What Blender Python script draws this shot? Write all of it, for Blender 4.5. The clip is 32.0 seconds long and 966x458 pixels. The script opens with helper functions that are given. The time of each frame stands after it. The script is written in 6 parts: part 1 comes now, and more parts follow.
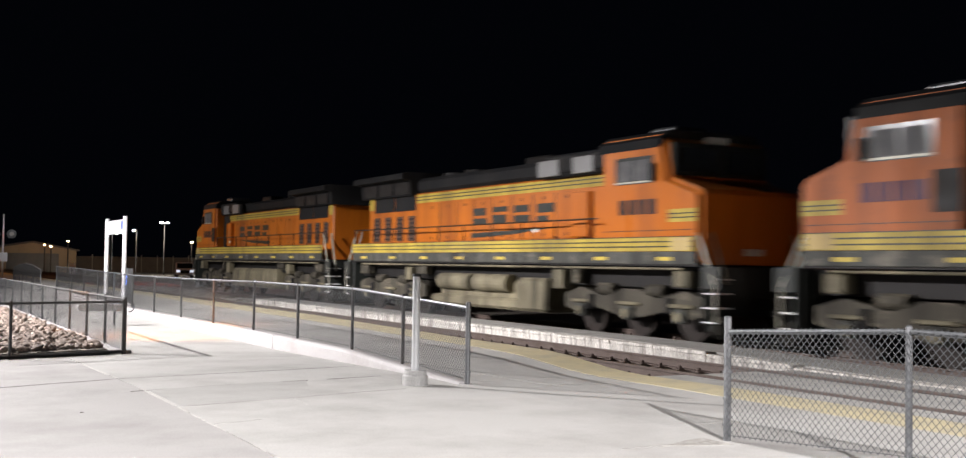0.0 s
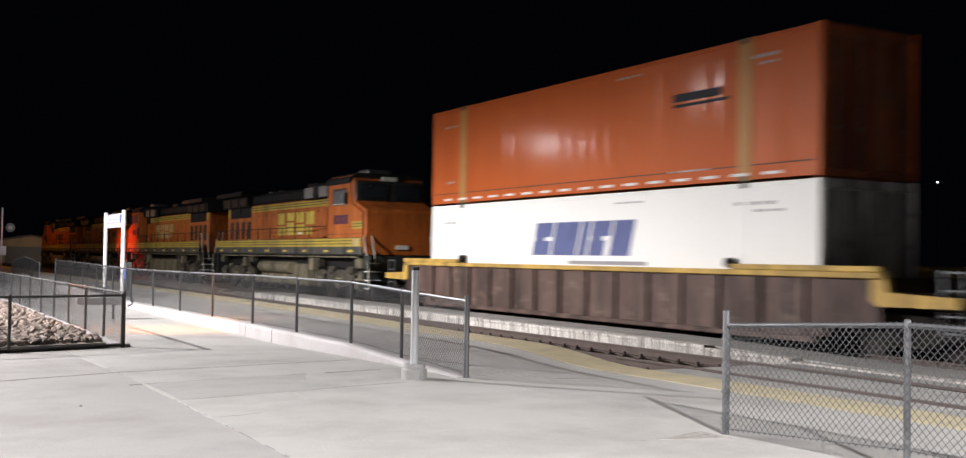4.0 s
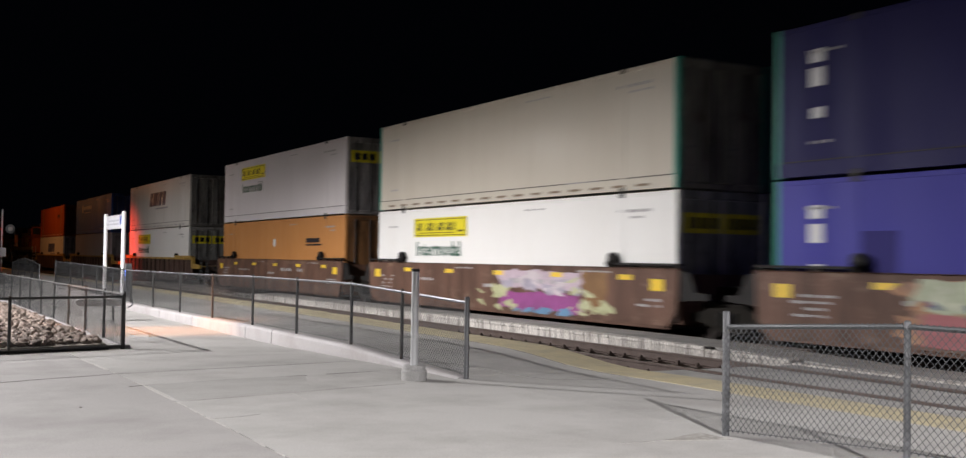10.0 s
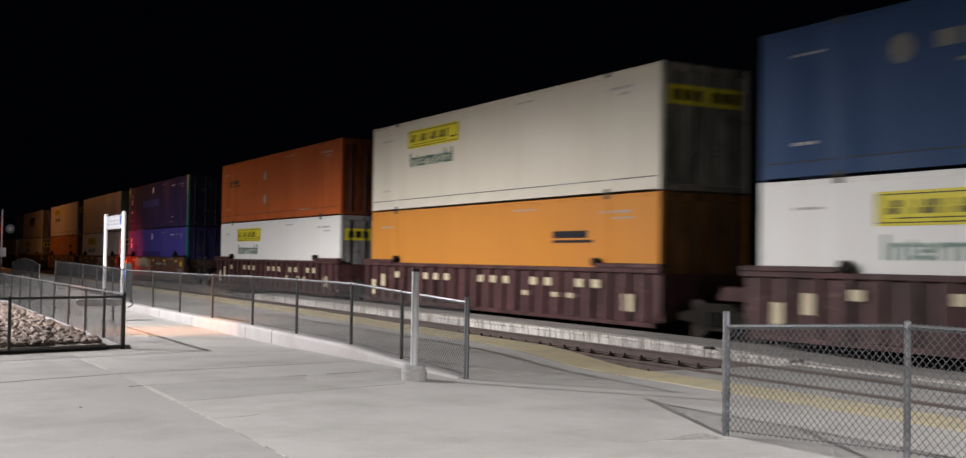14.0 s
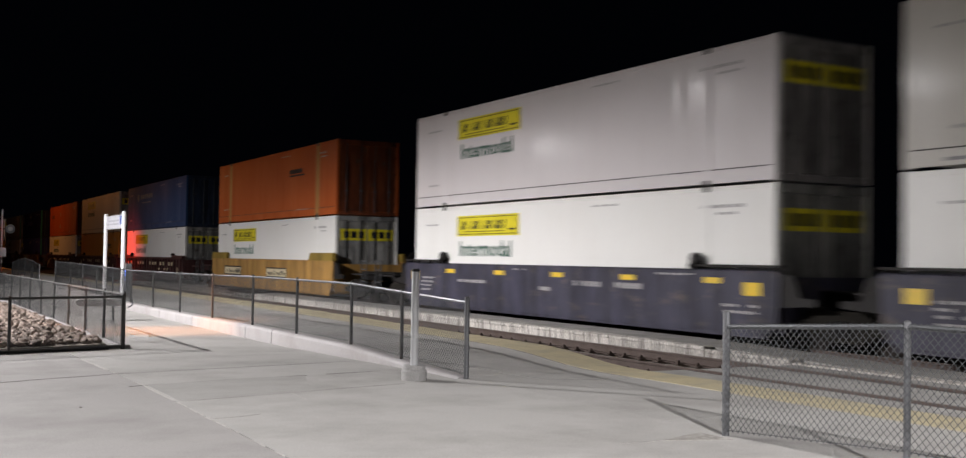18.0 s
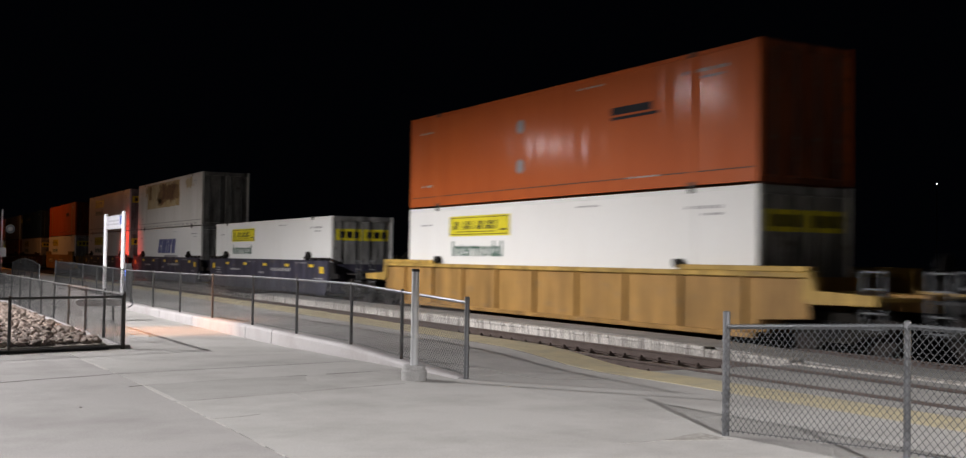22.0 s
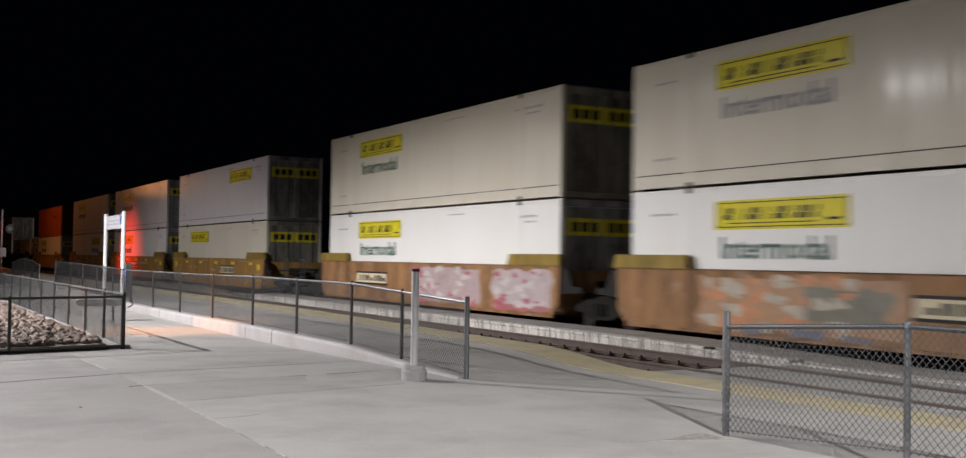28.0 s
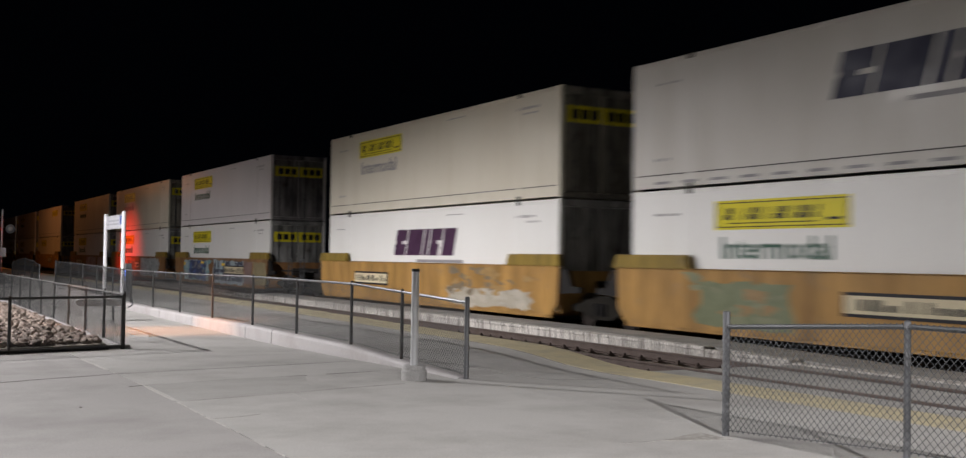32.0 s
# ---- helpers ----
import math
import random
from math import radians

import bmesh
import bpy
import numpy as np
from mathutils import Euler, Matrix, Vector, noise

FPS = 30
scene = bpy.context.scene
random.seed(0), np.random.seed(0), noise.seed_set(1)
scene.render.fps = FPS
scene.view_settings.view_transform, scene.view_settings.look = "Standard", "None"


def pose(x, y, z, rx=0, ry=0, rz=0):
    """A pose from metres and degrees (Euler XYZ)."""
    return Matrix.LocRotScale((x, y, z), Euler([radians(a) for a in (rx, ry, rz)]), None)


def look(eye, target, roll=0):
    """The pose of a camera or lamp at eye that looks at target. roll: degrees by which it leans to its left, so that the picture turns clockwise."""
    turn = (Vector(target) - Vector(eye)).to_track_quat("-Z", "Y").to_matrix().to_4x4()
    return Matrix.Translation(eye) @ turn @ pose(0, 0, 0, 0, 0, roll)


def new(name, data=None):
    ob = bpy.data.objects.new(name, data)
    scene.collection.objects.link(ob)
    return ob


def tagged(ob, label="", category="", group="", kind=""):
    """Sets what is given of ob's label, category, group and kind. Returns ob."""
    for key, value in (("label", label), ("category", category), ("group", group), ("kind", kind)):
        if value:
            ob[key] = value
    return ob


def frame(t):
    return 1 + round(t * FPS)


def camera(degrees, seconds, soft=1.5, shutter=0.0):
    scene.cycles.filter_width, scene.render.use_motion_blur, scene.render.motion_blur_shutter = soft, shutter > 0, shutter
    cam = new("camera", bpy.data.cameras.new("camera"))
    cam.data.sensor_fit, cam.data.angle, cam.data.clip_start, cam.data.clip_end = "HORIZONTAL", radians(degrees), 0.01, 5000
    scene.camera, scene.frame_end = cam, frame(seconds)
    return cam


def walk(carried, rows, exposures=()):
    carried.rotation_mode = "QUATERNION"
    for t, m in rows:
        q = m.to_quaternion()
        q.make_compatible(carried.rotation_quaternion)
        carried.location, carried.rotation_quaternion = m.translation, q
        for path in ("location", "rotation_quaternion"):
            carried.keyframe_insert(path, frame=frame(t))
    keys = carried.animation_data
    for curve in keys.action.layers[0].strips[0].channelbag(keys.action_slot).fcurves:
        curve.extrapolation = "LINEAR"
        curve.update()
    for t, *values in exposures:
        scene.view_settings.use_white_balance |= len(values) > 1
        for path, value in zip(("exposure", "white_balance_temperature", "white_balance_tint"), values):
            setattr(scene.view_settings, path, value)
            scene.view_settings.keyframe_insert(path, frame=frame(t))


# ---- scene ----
# ---- camera and its path ----
EYE = Vector((0.0, 0.0, 1.64))
cam = camera(47.76, 32.0, soft=1.35, shutter=0.62)


def aim(yaw, pitch):
    a, b = radians(yaw), radians(pitch)
    d = Vector((math.sin(a) * math.cos(b), math.cos(a) * math.cos(b), math.sin(b)))
    return look(EYE, EYE + d, 0.853)


DEG = math.degrees(1 / 1771)
SHAKE = ((0, 2, 8), (0.5, 2, 3.6), (1, 1, 0.3), (1.5, 0, -1.9), (2, 0, -2.6), (2.5, 0, -2.9), (3, 0, -3), (3.5, 0, -2.9),
         (4, 0, -2.2), (4.5, 0, -2.2), (6.5, 0, -0.4), (7, 0, 0), (8, 0, 0), (16, 0, 0), (24, 0, 0), (32, 0, 0))
walk(cam, [(t, aim(29.11 - dx * DEG, 1.594 + dy * DEG)) for t, dx, dy in SHAKE],
     exposures=[(0, 1.08), (1, 1.1), (2, 1.08), (3, 0.95), (4, 0.82), (4.5, 0.76), (6.5, 0.5), (9, 0.42), (11, 0.3), (12, 0.45), (13, 0.4), (14, 0.32), (17, 0.26), (23, 0.2), (28, 0.13), (32, -0.02)])

# ---- world and lights ----
world = bpy.data.worlds.new("night")
scene.world = world
world.use_nodes = True
world.node_tree.nodes["Background"].inputs[0].default_value = (0.35, 0.45, 0.8, 1)
world.node_tree.nodes["Background"].inputs[1].default_value = 0.001


def lamp(name, kind, m, energy, colour, size=0.3, spot=None, blend=0.5):
    d = bpy.data.lights.new(name, kind)
    d.energy, d.color = energy, colour
    if kind == "AREA":
        d.shape, d.size, d.spread = "DISK", size, radians(172)
    else:
        d.shadow_soft_size = size
    if spot:
        d.spot_size, d.spot_blend = radians(spot), blend
    ob = new(name, d)
    ob.matrix_world = m
    return ob


WHITE = (1.0, 0.965, 0.975)
# platform lamps in a row behind the walkway, and the ones down the line
# x, y, z, power, colour, cone, soft edge, tilt along the line
LAMPS = [(0.7, -7.6, 8.6, 18500, WHITE, 146, 0.16, 0), (-7.0, 30.6, 9.5, 22500, WHITE, 168, 0.3, 3.4), (-4.0, 54.0, 8.6, 3400, WHITE, 177, 0.3, 0), (2.5, 66.0, 8.6, 600, WHITE, 170, 0.3, 0)]

# ---- materials ----
MATS = {}
PAINTS = {}  # base colour of each paint


def mat(name, col, rough=0.6, metal=0.0, var=0.15, grain=40.0, stain=0.8, bump=0.2, dirt=None, dirt_amount=0.35, spec=0.5,
        emit=0.0, rand=0.0, coat=0.0, streak=False, depth=0.01):
    if name in MATS:
        return MATS[name]
    m = bpy.data.materials.new(name)
    m.use_nodes = True
    nt = m.node_tree
    b = nt.nodes["Principled BSDF"]
    N, L = nt.nodes.new, nt.links.new
    tc = N("ShaderNodeTexCoord")
    mp = N("ShaderNodeMapping")
    L(tc.outputs["Object"], mp.inputs[0])
    if streak:
        mp.inputs["Scale"].default_value = (1, 1, 0.12)
    n1, n2 = N("ShaderNodeTexNoise"), N("ShaderNodeTexNoise")
    n1.inputs["Scale"].default_value, n1.inputs["Detail"].default_value = grain, 6
    n2.inputs["Scale"].default_value, n2.inputs["Detail"].default_value = stain, 7
    n2.inputs["Roughness"].default_value = 0.62
    L(tc.outputs["Object"], n1.inputs[0])
    L(mp.outputs[0], n2.inputs[0])
    r1 = N("ShaderNodeMapRange")
    r1.inputs[1].default_value, r1.inputs[2].default_value = 0.3, 0.7
    r1.inputs[3].default_value, r1.inputs[4].default_value = 1 - var, 1 + var
    L(n1.outputs[0], r1.inputs[0])
    r2 = N("ShaderNodeMapRange")
    r2.inputs[1].default_value, r2.inputs[2].default_value = 0.45, 0.75
    r2.inputs[3].default_value, r2.inputs[4].default_value = 0.0, dirt_amount
    L(n2.outputs[0], r2.inputs[0])
    mx = N("ShaderNodeMix")
    mx.data_type = "RGBA"
    L(r2.outputs[0], mx.inputs[0])
    mx.inputs[6].default_value = (*col, 1)
    mx.inputs[7].default_value = (*(dirt or tuple(c * 0.45 for c in col)), 1)
    sc = N("ShaderNodeMix")
    sc.data_type, sc.blend_type = "RGBA", "MULTIPLY"
    sc.inputs[0].default_value = 1
    L(mx.outputs[2], sc.inputs[6])
    L(r1.outputs[0], sc.inputs[7])
    out = sc.outputs[2]
    if rand:
        oi = N("ShaderNodeObjectInfo")
        rr = N("ShaderNodeMapRange")
        rr.inputs[3].default_value, rr.inputs[4].default_value = 1 - rand, 1 + rand
        L(oi.outputs["Random"], rr.inputs[0])
        s2 = N("ShaderNodeMix")
        s2.data_type, s2.blend_type = "RGBA", "MULTIPLY"
        s2.inputs[0].default_value = 1
        L(out, s2.inputs[6])
        L(rr.outputs[0], s2.inputs[7])
        out = s2.outputs[2]
    L(out, b.inputs["Base Color"])
    b.inputs["Metallic"].default_value = metal
    b.inputs["Specular IOR Level"].default_value = spec
    b.inputs["Coat Weight"].default_value = coat
    b.inputs["Coat Roughness"].default_value = 0.14
    rg = N("ShaderNodeMapRange")
    rg.inputs[1].default_value, rg.inputs[2].default_value = 0.3, 0.7
    rg.inputs[3].default_value, rg.inputs[4].default_value = max(0.03, rough - 0.1), min(1, rough + 0.12)
    L(n2.outputs[0], rg.inputs[0])
    L(rg.outputs[0], b.inputs["Roughness"])
    if bump:
        bp = N("ShaderNodeBump")
        bp.inputs["Strength"].default_value, bp.inputs["Distance"].default_value = bump, depth
        L(n1.outputs[0], bp.inputs["Height"])
        L(bp.outputs[0], b.inputs["Normal"])
    if emit:
        b.inputs["Emission Color"].default_value = (*col, 1)
        b.inputs["Emission Strength"].default_value = emit
    MATS[name] = m
    return m


def paint(name, col, rough=0.38, dirt=0.25, coat=0.25, dirt_col=None):
    """Painted sheet steel with grime running down and a slow waviness."""
    if name in MATS:
        return MATS[name]
    PAINTS[name] = col
    m = mat(name, col, rough, 0, 0.05, 60, 0.9, 0, dirt_col or tuple(c * 0.55 + 0.01 for c in col), dirt, 0.22, coat=coat * 2.2, streak=True)
    nt = m.node_tree
    N, L = nt.nodes.new, nt.links.new
    tc = next(n for n in nt.nodes if n.type == "TEX_COORD")
    n = N("ShaderNodeTexNoise")
    n.inputs["Scale"].default_value, n.inputs["Detail"].default_value = 2.3, 1.6
    ms = N("ShaderNodeMapping")
    ms.inputs["Scale"].default_value = (1, 1, 0.035)
    bp = N("ShaderNodeBump")
    bp.inputs["Strength"].default_value, bp.inputs["Distance"].default_value = 0.8, 0.021
    L(tc.outputs["Object"], ms.inputs[0])
    L(ms.outputs[0], n.inputs[0])
    L(n.outputs[0], bp.inputs["Height"])
    L(bp.outputs[0], nt.nodes["Principled BSDF"].inputs["Normal"])
    L(bp.outputs[0], nt.nodes["Principled BSDF"].inputs["Coat Normal"])
    return m


def worn(name, col, scuff, rough=0.55, dirt=0.6, dirt_col=None, soot=0.32):
    """Well paint: grimy, with pale scuffs and patched panels."""
    if name in MATS:
        return MATS[name]
    m = paint(name, col, rough, dirt, 0.0, dirt_col)
    nt = m.node_tree
    N, L = nt.nodes.new, nt.links.new
    b = nt.nodes["Principled BSDF"]
    old = b.inputs["Base Color"].links[0].from_socket
    tc = next(n for n in nt.nodes if n.type == "TEX_COORD")
    oi = N("ShaderNodeObjectInfo")
    mp = N("ShaderNodeMapping")
    mp.inputs["Scale"].default_value = (1, 0.5, 1.1)
    L(tc.outputs["Object"], mp.inputs[0])
    L(oi.outputs["Random"], mp.inputs["Location"])
    n = N("ShaderNodeTexNoise")
    n.inputs["Scale"].default_value, n.inputs["Detail"].default_value, n.inputs["Roughness"].default_value = 2.6, 8, 0.7
    L(mp.outputs[0], n.inputs[0])
    r = N("ShaderNodeMapRange")
    r.inputs[1].default_value, r.inputs[2].default_value, r.inputs[3].default_value, r.inputs[4].default_value = 0.55, 0.68, 0, 0.75
    L(n.outputs[0], r.inputs[0])
    mx = N("ShaderNodeMix")
    mx.data_type = "RGBA"
    L(r.outputs[0], mx.inputs[0])
    L(old, mx.inputs[6])
    mx.inputs[7].default_value = (*scuff, 1)
    # soot and road film in broad runs, denser in places
    m2 = N("ShaderNodeMapping")
    m2.inputs["Scale"].default_value = (1, 1.0, 0.22)
    L(tc.outputs["Object"], m2.inputs[0])
    L(oi.outputs["Random"], m2.inputs["Location"])
    g = N("ShaderNodeTexNoise")
    g.inputs["Scale"].default_value, g.inputs["Detail"].default_value, g.inputs["Roughness"].default_value = 1.9, 9, 0.68
    L(m2.outputs[0], g.inputs[0])
    gr = N("ShaderNodeMapRange")
    gr.inputs[1].default_value, gr.inputs[2].default_value, gr.inputs[3].default_value, gr.inputs[4].default_value = 0.36, 0.62, soot, 1.15
    L(g.outputs[0], gr.inputs[0])
    gm = N("ShaderNodeMix")
    gm.data_type, gm.blend_type = "RGBA", "MULTIPLY"
    gm.inputs[0].default_value = 1
    L(mx.outputs[2], gm.inputs[6])
    L(gr.outputs[0], gm.inputs[7])
    L(gm.outputs[2], b.inputs["Base Color"])
    return m


CONCRETE = mat("concrete", (0.43, 0.42, 0.40), 0.75, 0, 0.12, 55, 0.55, 0.25, (0.29, 0.276, 0.26), 0.95, rand=0.04)
CONC_OLD = mat("older_concrete", (0.37, 0.356, 0.343), 0.78, 0, 0.12, 55, 0.5, 0.25, (0.25, 0.238, 0.226), 0.95, rand=0.03)
KERB = mat("kerb_concrete", (0.37, 0.352, 0.35), 0.75, 0, 0.07, 40, 1.5, 0.4, (0.29, 0.265, 0.25), 0.7, rand=0.06)
OLDCONC = mat("old_concrete", (0.56, 0.53, 0.49), 0.85, 0, 0.3, 28, 5.5, 0.9, (0.11, 0.09, 0.075), 1.0, rand=0.15, streak=True)
ISLAND = mat("island_paving", (0.34, 0.33, 0.31), 0.85, 0, 0.15, 45, 0.7, 0.4, (0.13, 0.12, 0.11), 0.6)
CROSSING = mat("crossing_panel", (0.40, 0.39, 0.37), 0.8, 0, 0.15, 45, 0.9, 0.35, (0.14, 0.135, 0.13), 0.6, rand=0.08)
YELLOW = mat("tactile_yellow", (0.52, 0.45, 0.28), 0.75, 0, 0.16, 60, 2.2, 0.3, (0.36, 0.33, 0.26), 0.9)
DIRT = mat("dirt_ground", (0.16, 0.135, 0.11), 0.95, 0, 0.3, 12, 0.15, 0.6, (0.09, 0.075, 0.06), 0.7)
BALLAST = mat("ballast", (0.10, 0.088, 0.08), 0.95, 0, 0.5, 22, 1.0, 1.0, (0.08, 0.06, 0.05), 0.7, depth=0.05)
RAIL = mat("rail_rust", (0.085, 0.06, 0.05), 0.7, 0.2, 0.25, 50, 3, 0.3, (0.07, 0.045, 0.035), 0.6)
RAILTOP = mat("rail_head_steel", (0.16, 0.13, 0.11), 0.45, 0.7, 0.1, 50, 3, 0.05, None, 0.4)
TIE = mat("timber_tie", (0.10, 0.075, 0.055), 0.9, 0, 0.3, 30, 4, 0.5, (0.05, 0.04, 0.035), 0.6, rand=0.2)
GALV = mat("galvanised_steel", (0.17, 0.175, 0.183), 0.42, 0.75, 0.12, 40, 3, 0.1, (0.3, 0.3, 0.31), 0.5)
GALVD = mat("weathered_galvanised_wire", (0.085, 0.09, 0.095), 0.5, 0.5, 0.15, 40, 3, 0.1, (0.12, 0.12, 0.12), 0.5)
GALVL = mat("bright_galvanised_pole", (0.60, 0.61, 0.62), 0.36, 0.45, 0.04, 40, 3, 0.1, (0.4, 0.4, 0.4), 0.4)
DARKPOST = mat("dark_painted_post", (0.075, 0.075, 0.075), 0.55, 0.3, 0.2, 40, 5, 0.15, (0.15, 0.10, 0.07), 0.4)
WHITEP = mat("white_post_paint", (0.80, 0.80, 0.82), 0.4, 0, 0.05, 40, 3, 0.05, (0.5, 0.5, 0.5), 0.3)
ROCK = mat("river_rock", (0.34, 0.27, 0.225), 0.8, 0, 0.3, 14, 3, 0.6, (0.15, 0.085, 0.06), 0.85, rand=0.7)
BLACK = mat("black_steel", (0.018, 0.017, 0.017), 0.55, 0.3, 0.25, 30, 3, 0.2, (0.035, 0.03, 0.026), 0.5, spec=0.15)
GRIME = mat("grimy_truck_steel", (0.02, 0.018, 0.015), 0.85, 0.0, 0.25, 25, 3, 0.3, (0.012, 0.011, 0.01), 0.7, spec=0.08)
WHEEL = mat("wheel_steel", (0.025, 0.02, 0.018), 0.7, 0.1, 0.2, 25, 3, 0.1, (0.04, 0.03, 0.026), 0.5, spec=0.15)
RUBBER = mat("black_rubber", (0.015, 0.015, 0.015), 0.6, 0, 0.1, 30, 3, 0.1)


# ---- mesh helpers ----
def box(bm, x0, x1, y0, y1, z0, z1, bevel=0.0):
    r = bmesh.ops.create_cube(bm, size=1, matrix=Matrix.LocRotScale(((x0 + x1) / 2, (y0 + y1) / 2, (z0 + z1) / 2), None,
                                                                   (abs(x1 - x0), abs(y1 - y0), abs(z1 - z0))))
    if bevel:
        es = list({e for v in r["verts"] for e in v.link_edges})
        bmesh.ops.bevel(bm, geom=es, offset=bevel, segments=1, affect="EDGES")
    return r


def cyl(bm, p0, p1, r, seg=10, r2=None):
    p0, p1 = Vector(p0), Vector(p1)
    d = p1 - p0
    m = Matrix.Translation((p0 + p1) / 2) @ d.to_track_quat("Z", "Y").to_matrix().to_4x4()
    return bmesh.ops.create_cone(bm, cap_ends=True, segments=seg, radius1=r, radius2=r if r2 is None else r2, depth=d.length, matrix=m)


def prism(bm, pts, axis, a, b):
    """A polygon pts, in the two axes other than axis, drawn out from a to b along it."""
    def at(u, v, w):
        return {0: (w, u, v), 1: (u, w, v), 2: (u, v, w)}[axis]
    lo = [bm.verts.new(at(u, v, a)) for u, v in pts]
    hi = [bm.verts.new(at(u, v, b)) for u, v in pts]
    bm.faces.new(lo)
    bm.faces.new(hi[::-1])
    for i in range(len(pts)):
        j = (i + 1) % len(pts)
        bm.faces.new((lo[i], hi[i], hi[j], lo[j]))
    bmesh.ops.recalc_face_normals(bm, faces=bm.faces[:])


def mesh_of(name, bm, material):
    me = bpy.data.meshes.new(name)
    bm.to_mesh(me)
    bm.free()
    me.materials.append(material)
    return me


def part(name, bm, material, parent=None, label=""):
    me = bm if isinstance(bm, bpy.types.Mesh) else mesh_of(name, bm, material)
    ob = new(name, me)
    ob.parent = parent
    if label:
        ob["label"] = label
    return ob


def boxes(name, material, parent, *bs, bevel=0.0, label=""):
    bm = bmesh.new()
    for b in bs:
        box(bm, *b, bevel=bevel)
    return part(name, bm, material, parent, label)


def tubes(name, material, parent, *ts, seg=8, label=""):
    bm = bmesh.new()
    for p0, p1, r in ts:
        cyl(bm, p0, p1, r, seg)
    return part(name, bm, material, parent, label)


def thing(name, label, category, m=None, group="", kind=""):
    ob = new(name)
    ob.empty_display_size = 0.3
    if m is not None:
        ob.matrix_world = m
    return tagged(ob, label, category, group, kind)


def lerp(table, y):
    for (y0, a), (y1, b) in zip(table, table[1:]):
        if y <= y1:
            return a + (b - a) * max(0, (y - y0) / (y1 - y0))
    return table[-1][1]


PLAT = ((-60, -0.02), (12, -0.02), (13, -0.035), (13.7, -0.04), (14.3, -0.022), (14.6, 0.01), (15.1, 0.055), (15.8, 0.112), (16.4, 0.136), (19.5, 0.14), (28, 0.2), (200, 0.2))
BACK = ((-60, 0), (13.2, 0), (17.3, 0.15), (23, 0.15), (26, 0.12), (30, 0.1), (36, 0.08), (48, 0.2), (200, 0.2))
PLAZA = ((-60, 0), (14, 0), (21, -0.12), (200, -0.12))
FX = 7.12


def sheet(bm, x0, x1, ys, z0, z1, thick):
    """A slab along y with its height given at both edges; closed all round."""
    rows = []
    for y in ys:
        a, b = z0(y), z1(y)
        rows.append([bm.verts.new(v) for v in ((x0, y, a), (x1, y, b), (x1, y, b - thick), (x0, y, a - thick))])
    for p, q in zip(rows, rows[1:]):
        for i in range(4):
            j = (i + 1) % 4
            bm.faces.new((p[i], p[j], q[j], q[i]))
    bm.faces.new(rows[0])
    bm.faces.new(rows[-1][::-1])
    bmesh.ops.recalc_face_normals(bm, faces=bm.faces[:])


def steps(a, b, d):
    n = max(1, round((b - a) / d))
    return [a + (b - a) * i / n for i in range(n + 1)]


# ---- ground, platforms, tracks ----
bm = bmesh.new()
bmesh.ops.create_grid(bm, x_segments=40, y_segments=40, size=900, matrix=Matrix.Translation((0, 300, -0.42)))
tagged(part("ground", bm, DIRT), "dark bare earth beyond the tracks", "ground", kind="structure")

# plaza: cast slabs with open joints, a seam along the walk and skewed joints across it
plaza = thing("pavement", "pale broom-finished concrete plaza with saw-cut joints", "pavement", kind="structure")
boxes("joint_bed", mat("joint_dirt", (0.06, 0.055, 0.05), 0.95), plaza, (-40, 6.98, -60, 13.9, -0.3, -0.02), label="dark asphalt lot and joint bed")
bm = bmesh.new()
sheet(bm, -40, 6.98, steps(13.9, 75, 4), lambda y: lerp(PLAZA, y) - 0.02, lambda y: lerp(PLAZA, y) - 0.02, 0.25)
part("joint_bed", bm, MATS["joint_dirt"], plaza)
JX = (-13.0, -9.0, -5.0, -1.0, 2.985, 6.99)
JY = [-24.4 + 10.05 * i for i in range(10)]


def skew(x):
    """How far a cross joint runs along y at x."""
    return (0.41 if x < 2.985 else 0.19) * (x - 2.985)



G = 0.009
for x0, x1 in zip(JX, JX[1:]):
    for y0, y1 in zip(JY, JY[1:]):
        if (y1 < 6.5 and x1 < 6) or x1 < 0 or y1 < -5:
            continue  # asphalt lot beside the plaza
        bm = bmesh.new()
        s0, s1 = skew(x0), skew(x1)
        n = 8
        top = [[bm.verts.new((x, y, lerp(PLAZA, y) + dz)) for x, s in ((x0 + G, s0), (x1 - G, s1))
                for y in (y0 + s + G + (y1 - y0 - 2 * G) * i / n,)] for dz in (0,) for i in range(n + 1)]
        low = [[bm.verts.new((v.co.x, v.co.y, v.co.z - 0.12)) for v in r] for r in top]
        for i in range(n):
            bm.faces.new((top[i][0], top[i][1], top[i + 1][1], top[i + 1][0]))
            bm.faces.new((top[i][0], top[i + 1][0], low[i + 1][0], low[i][0]))
            bm.faces.new((top[i][1], low[i][1], low[i + 1][1], top[i + 1][1]))
        bm.faces.new((top[0][0], low[0][0], low[0][1], top[0][1]))
        bm.faces.new((top[n][0], top[n][1], low[n][1], low[n][0]))
        bmesh.ops.recalc_face_normals(bm, faces=bm.faces[:])
        part("slab", bm, CONCRETE if x0 > 2 else CONC_OLD, plaza)

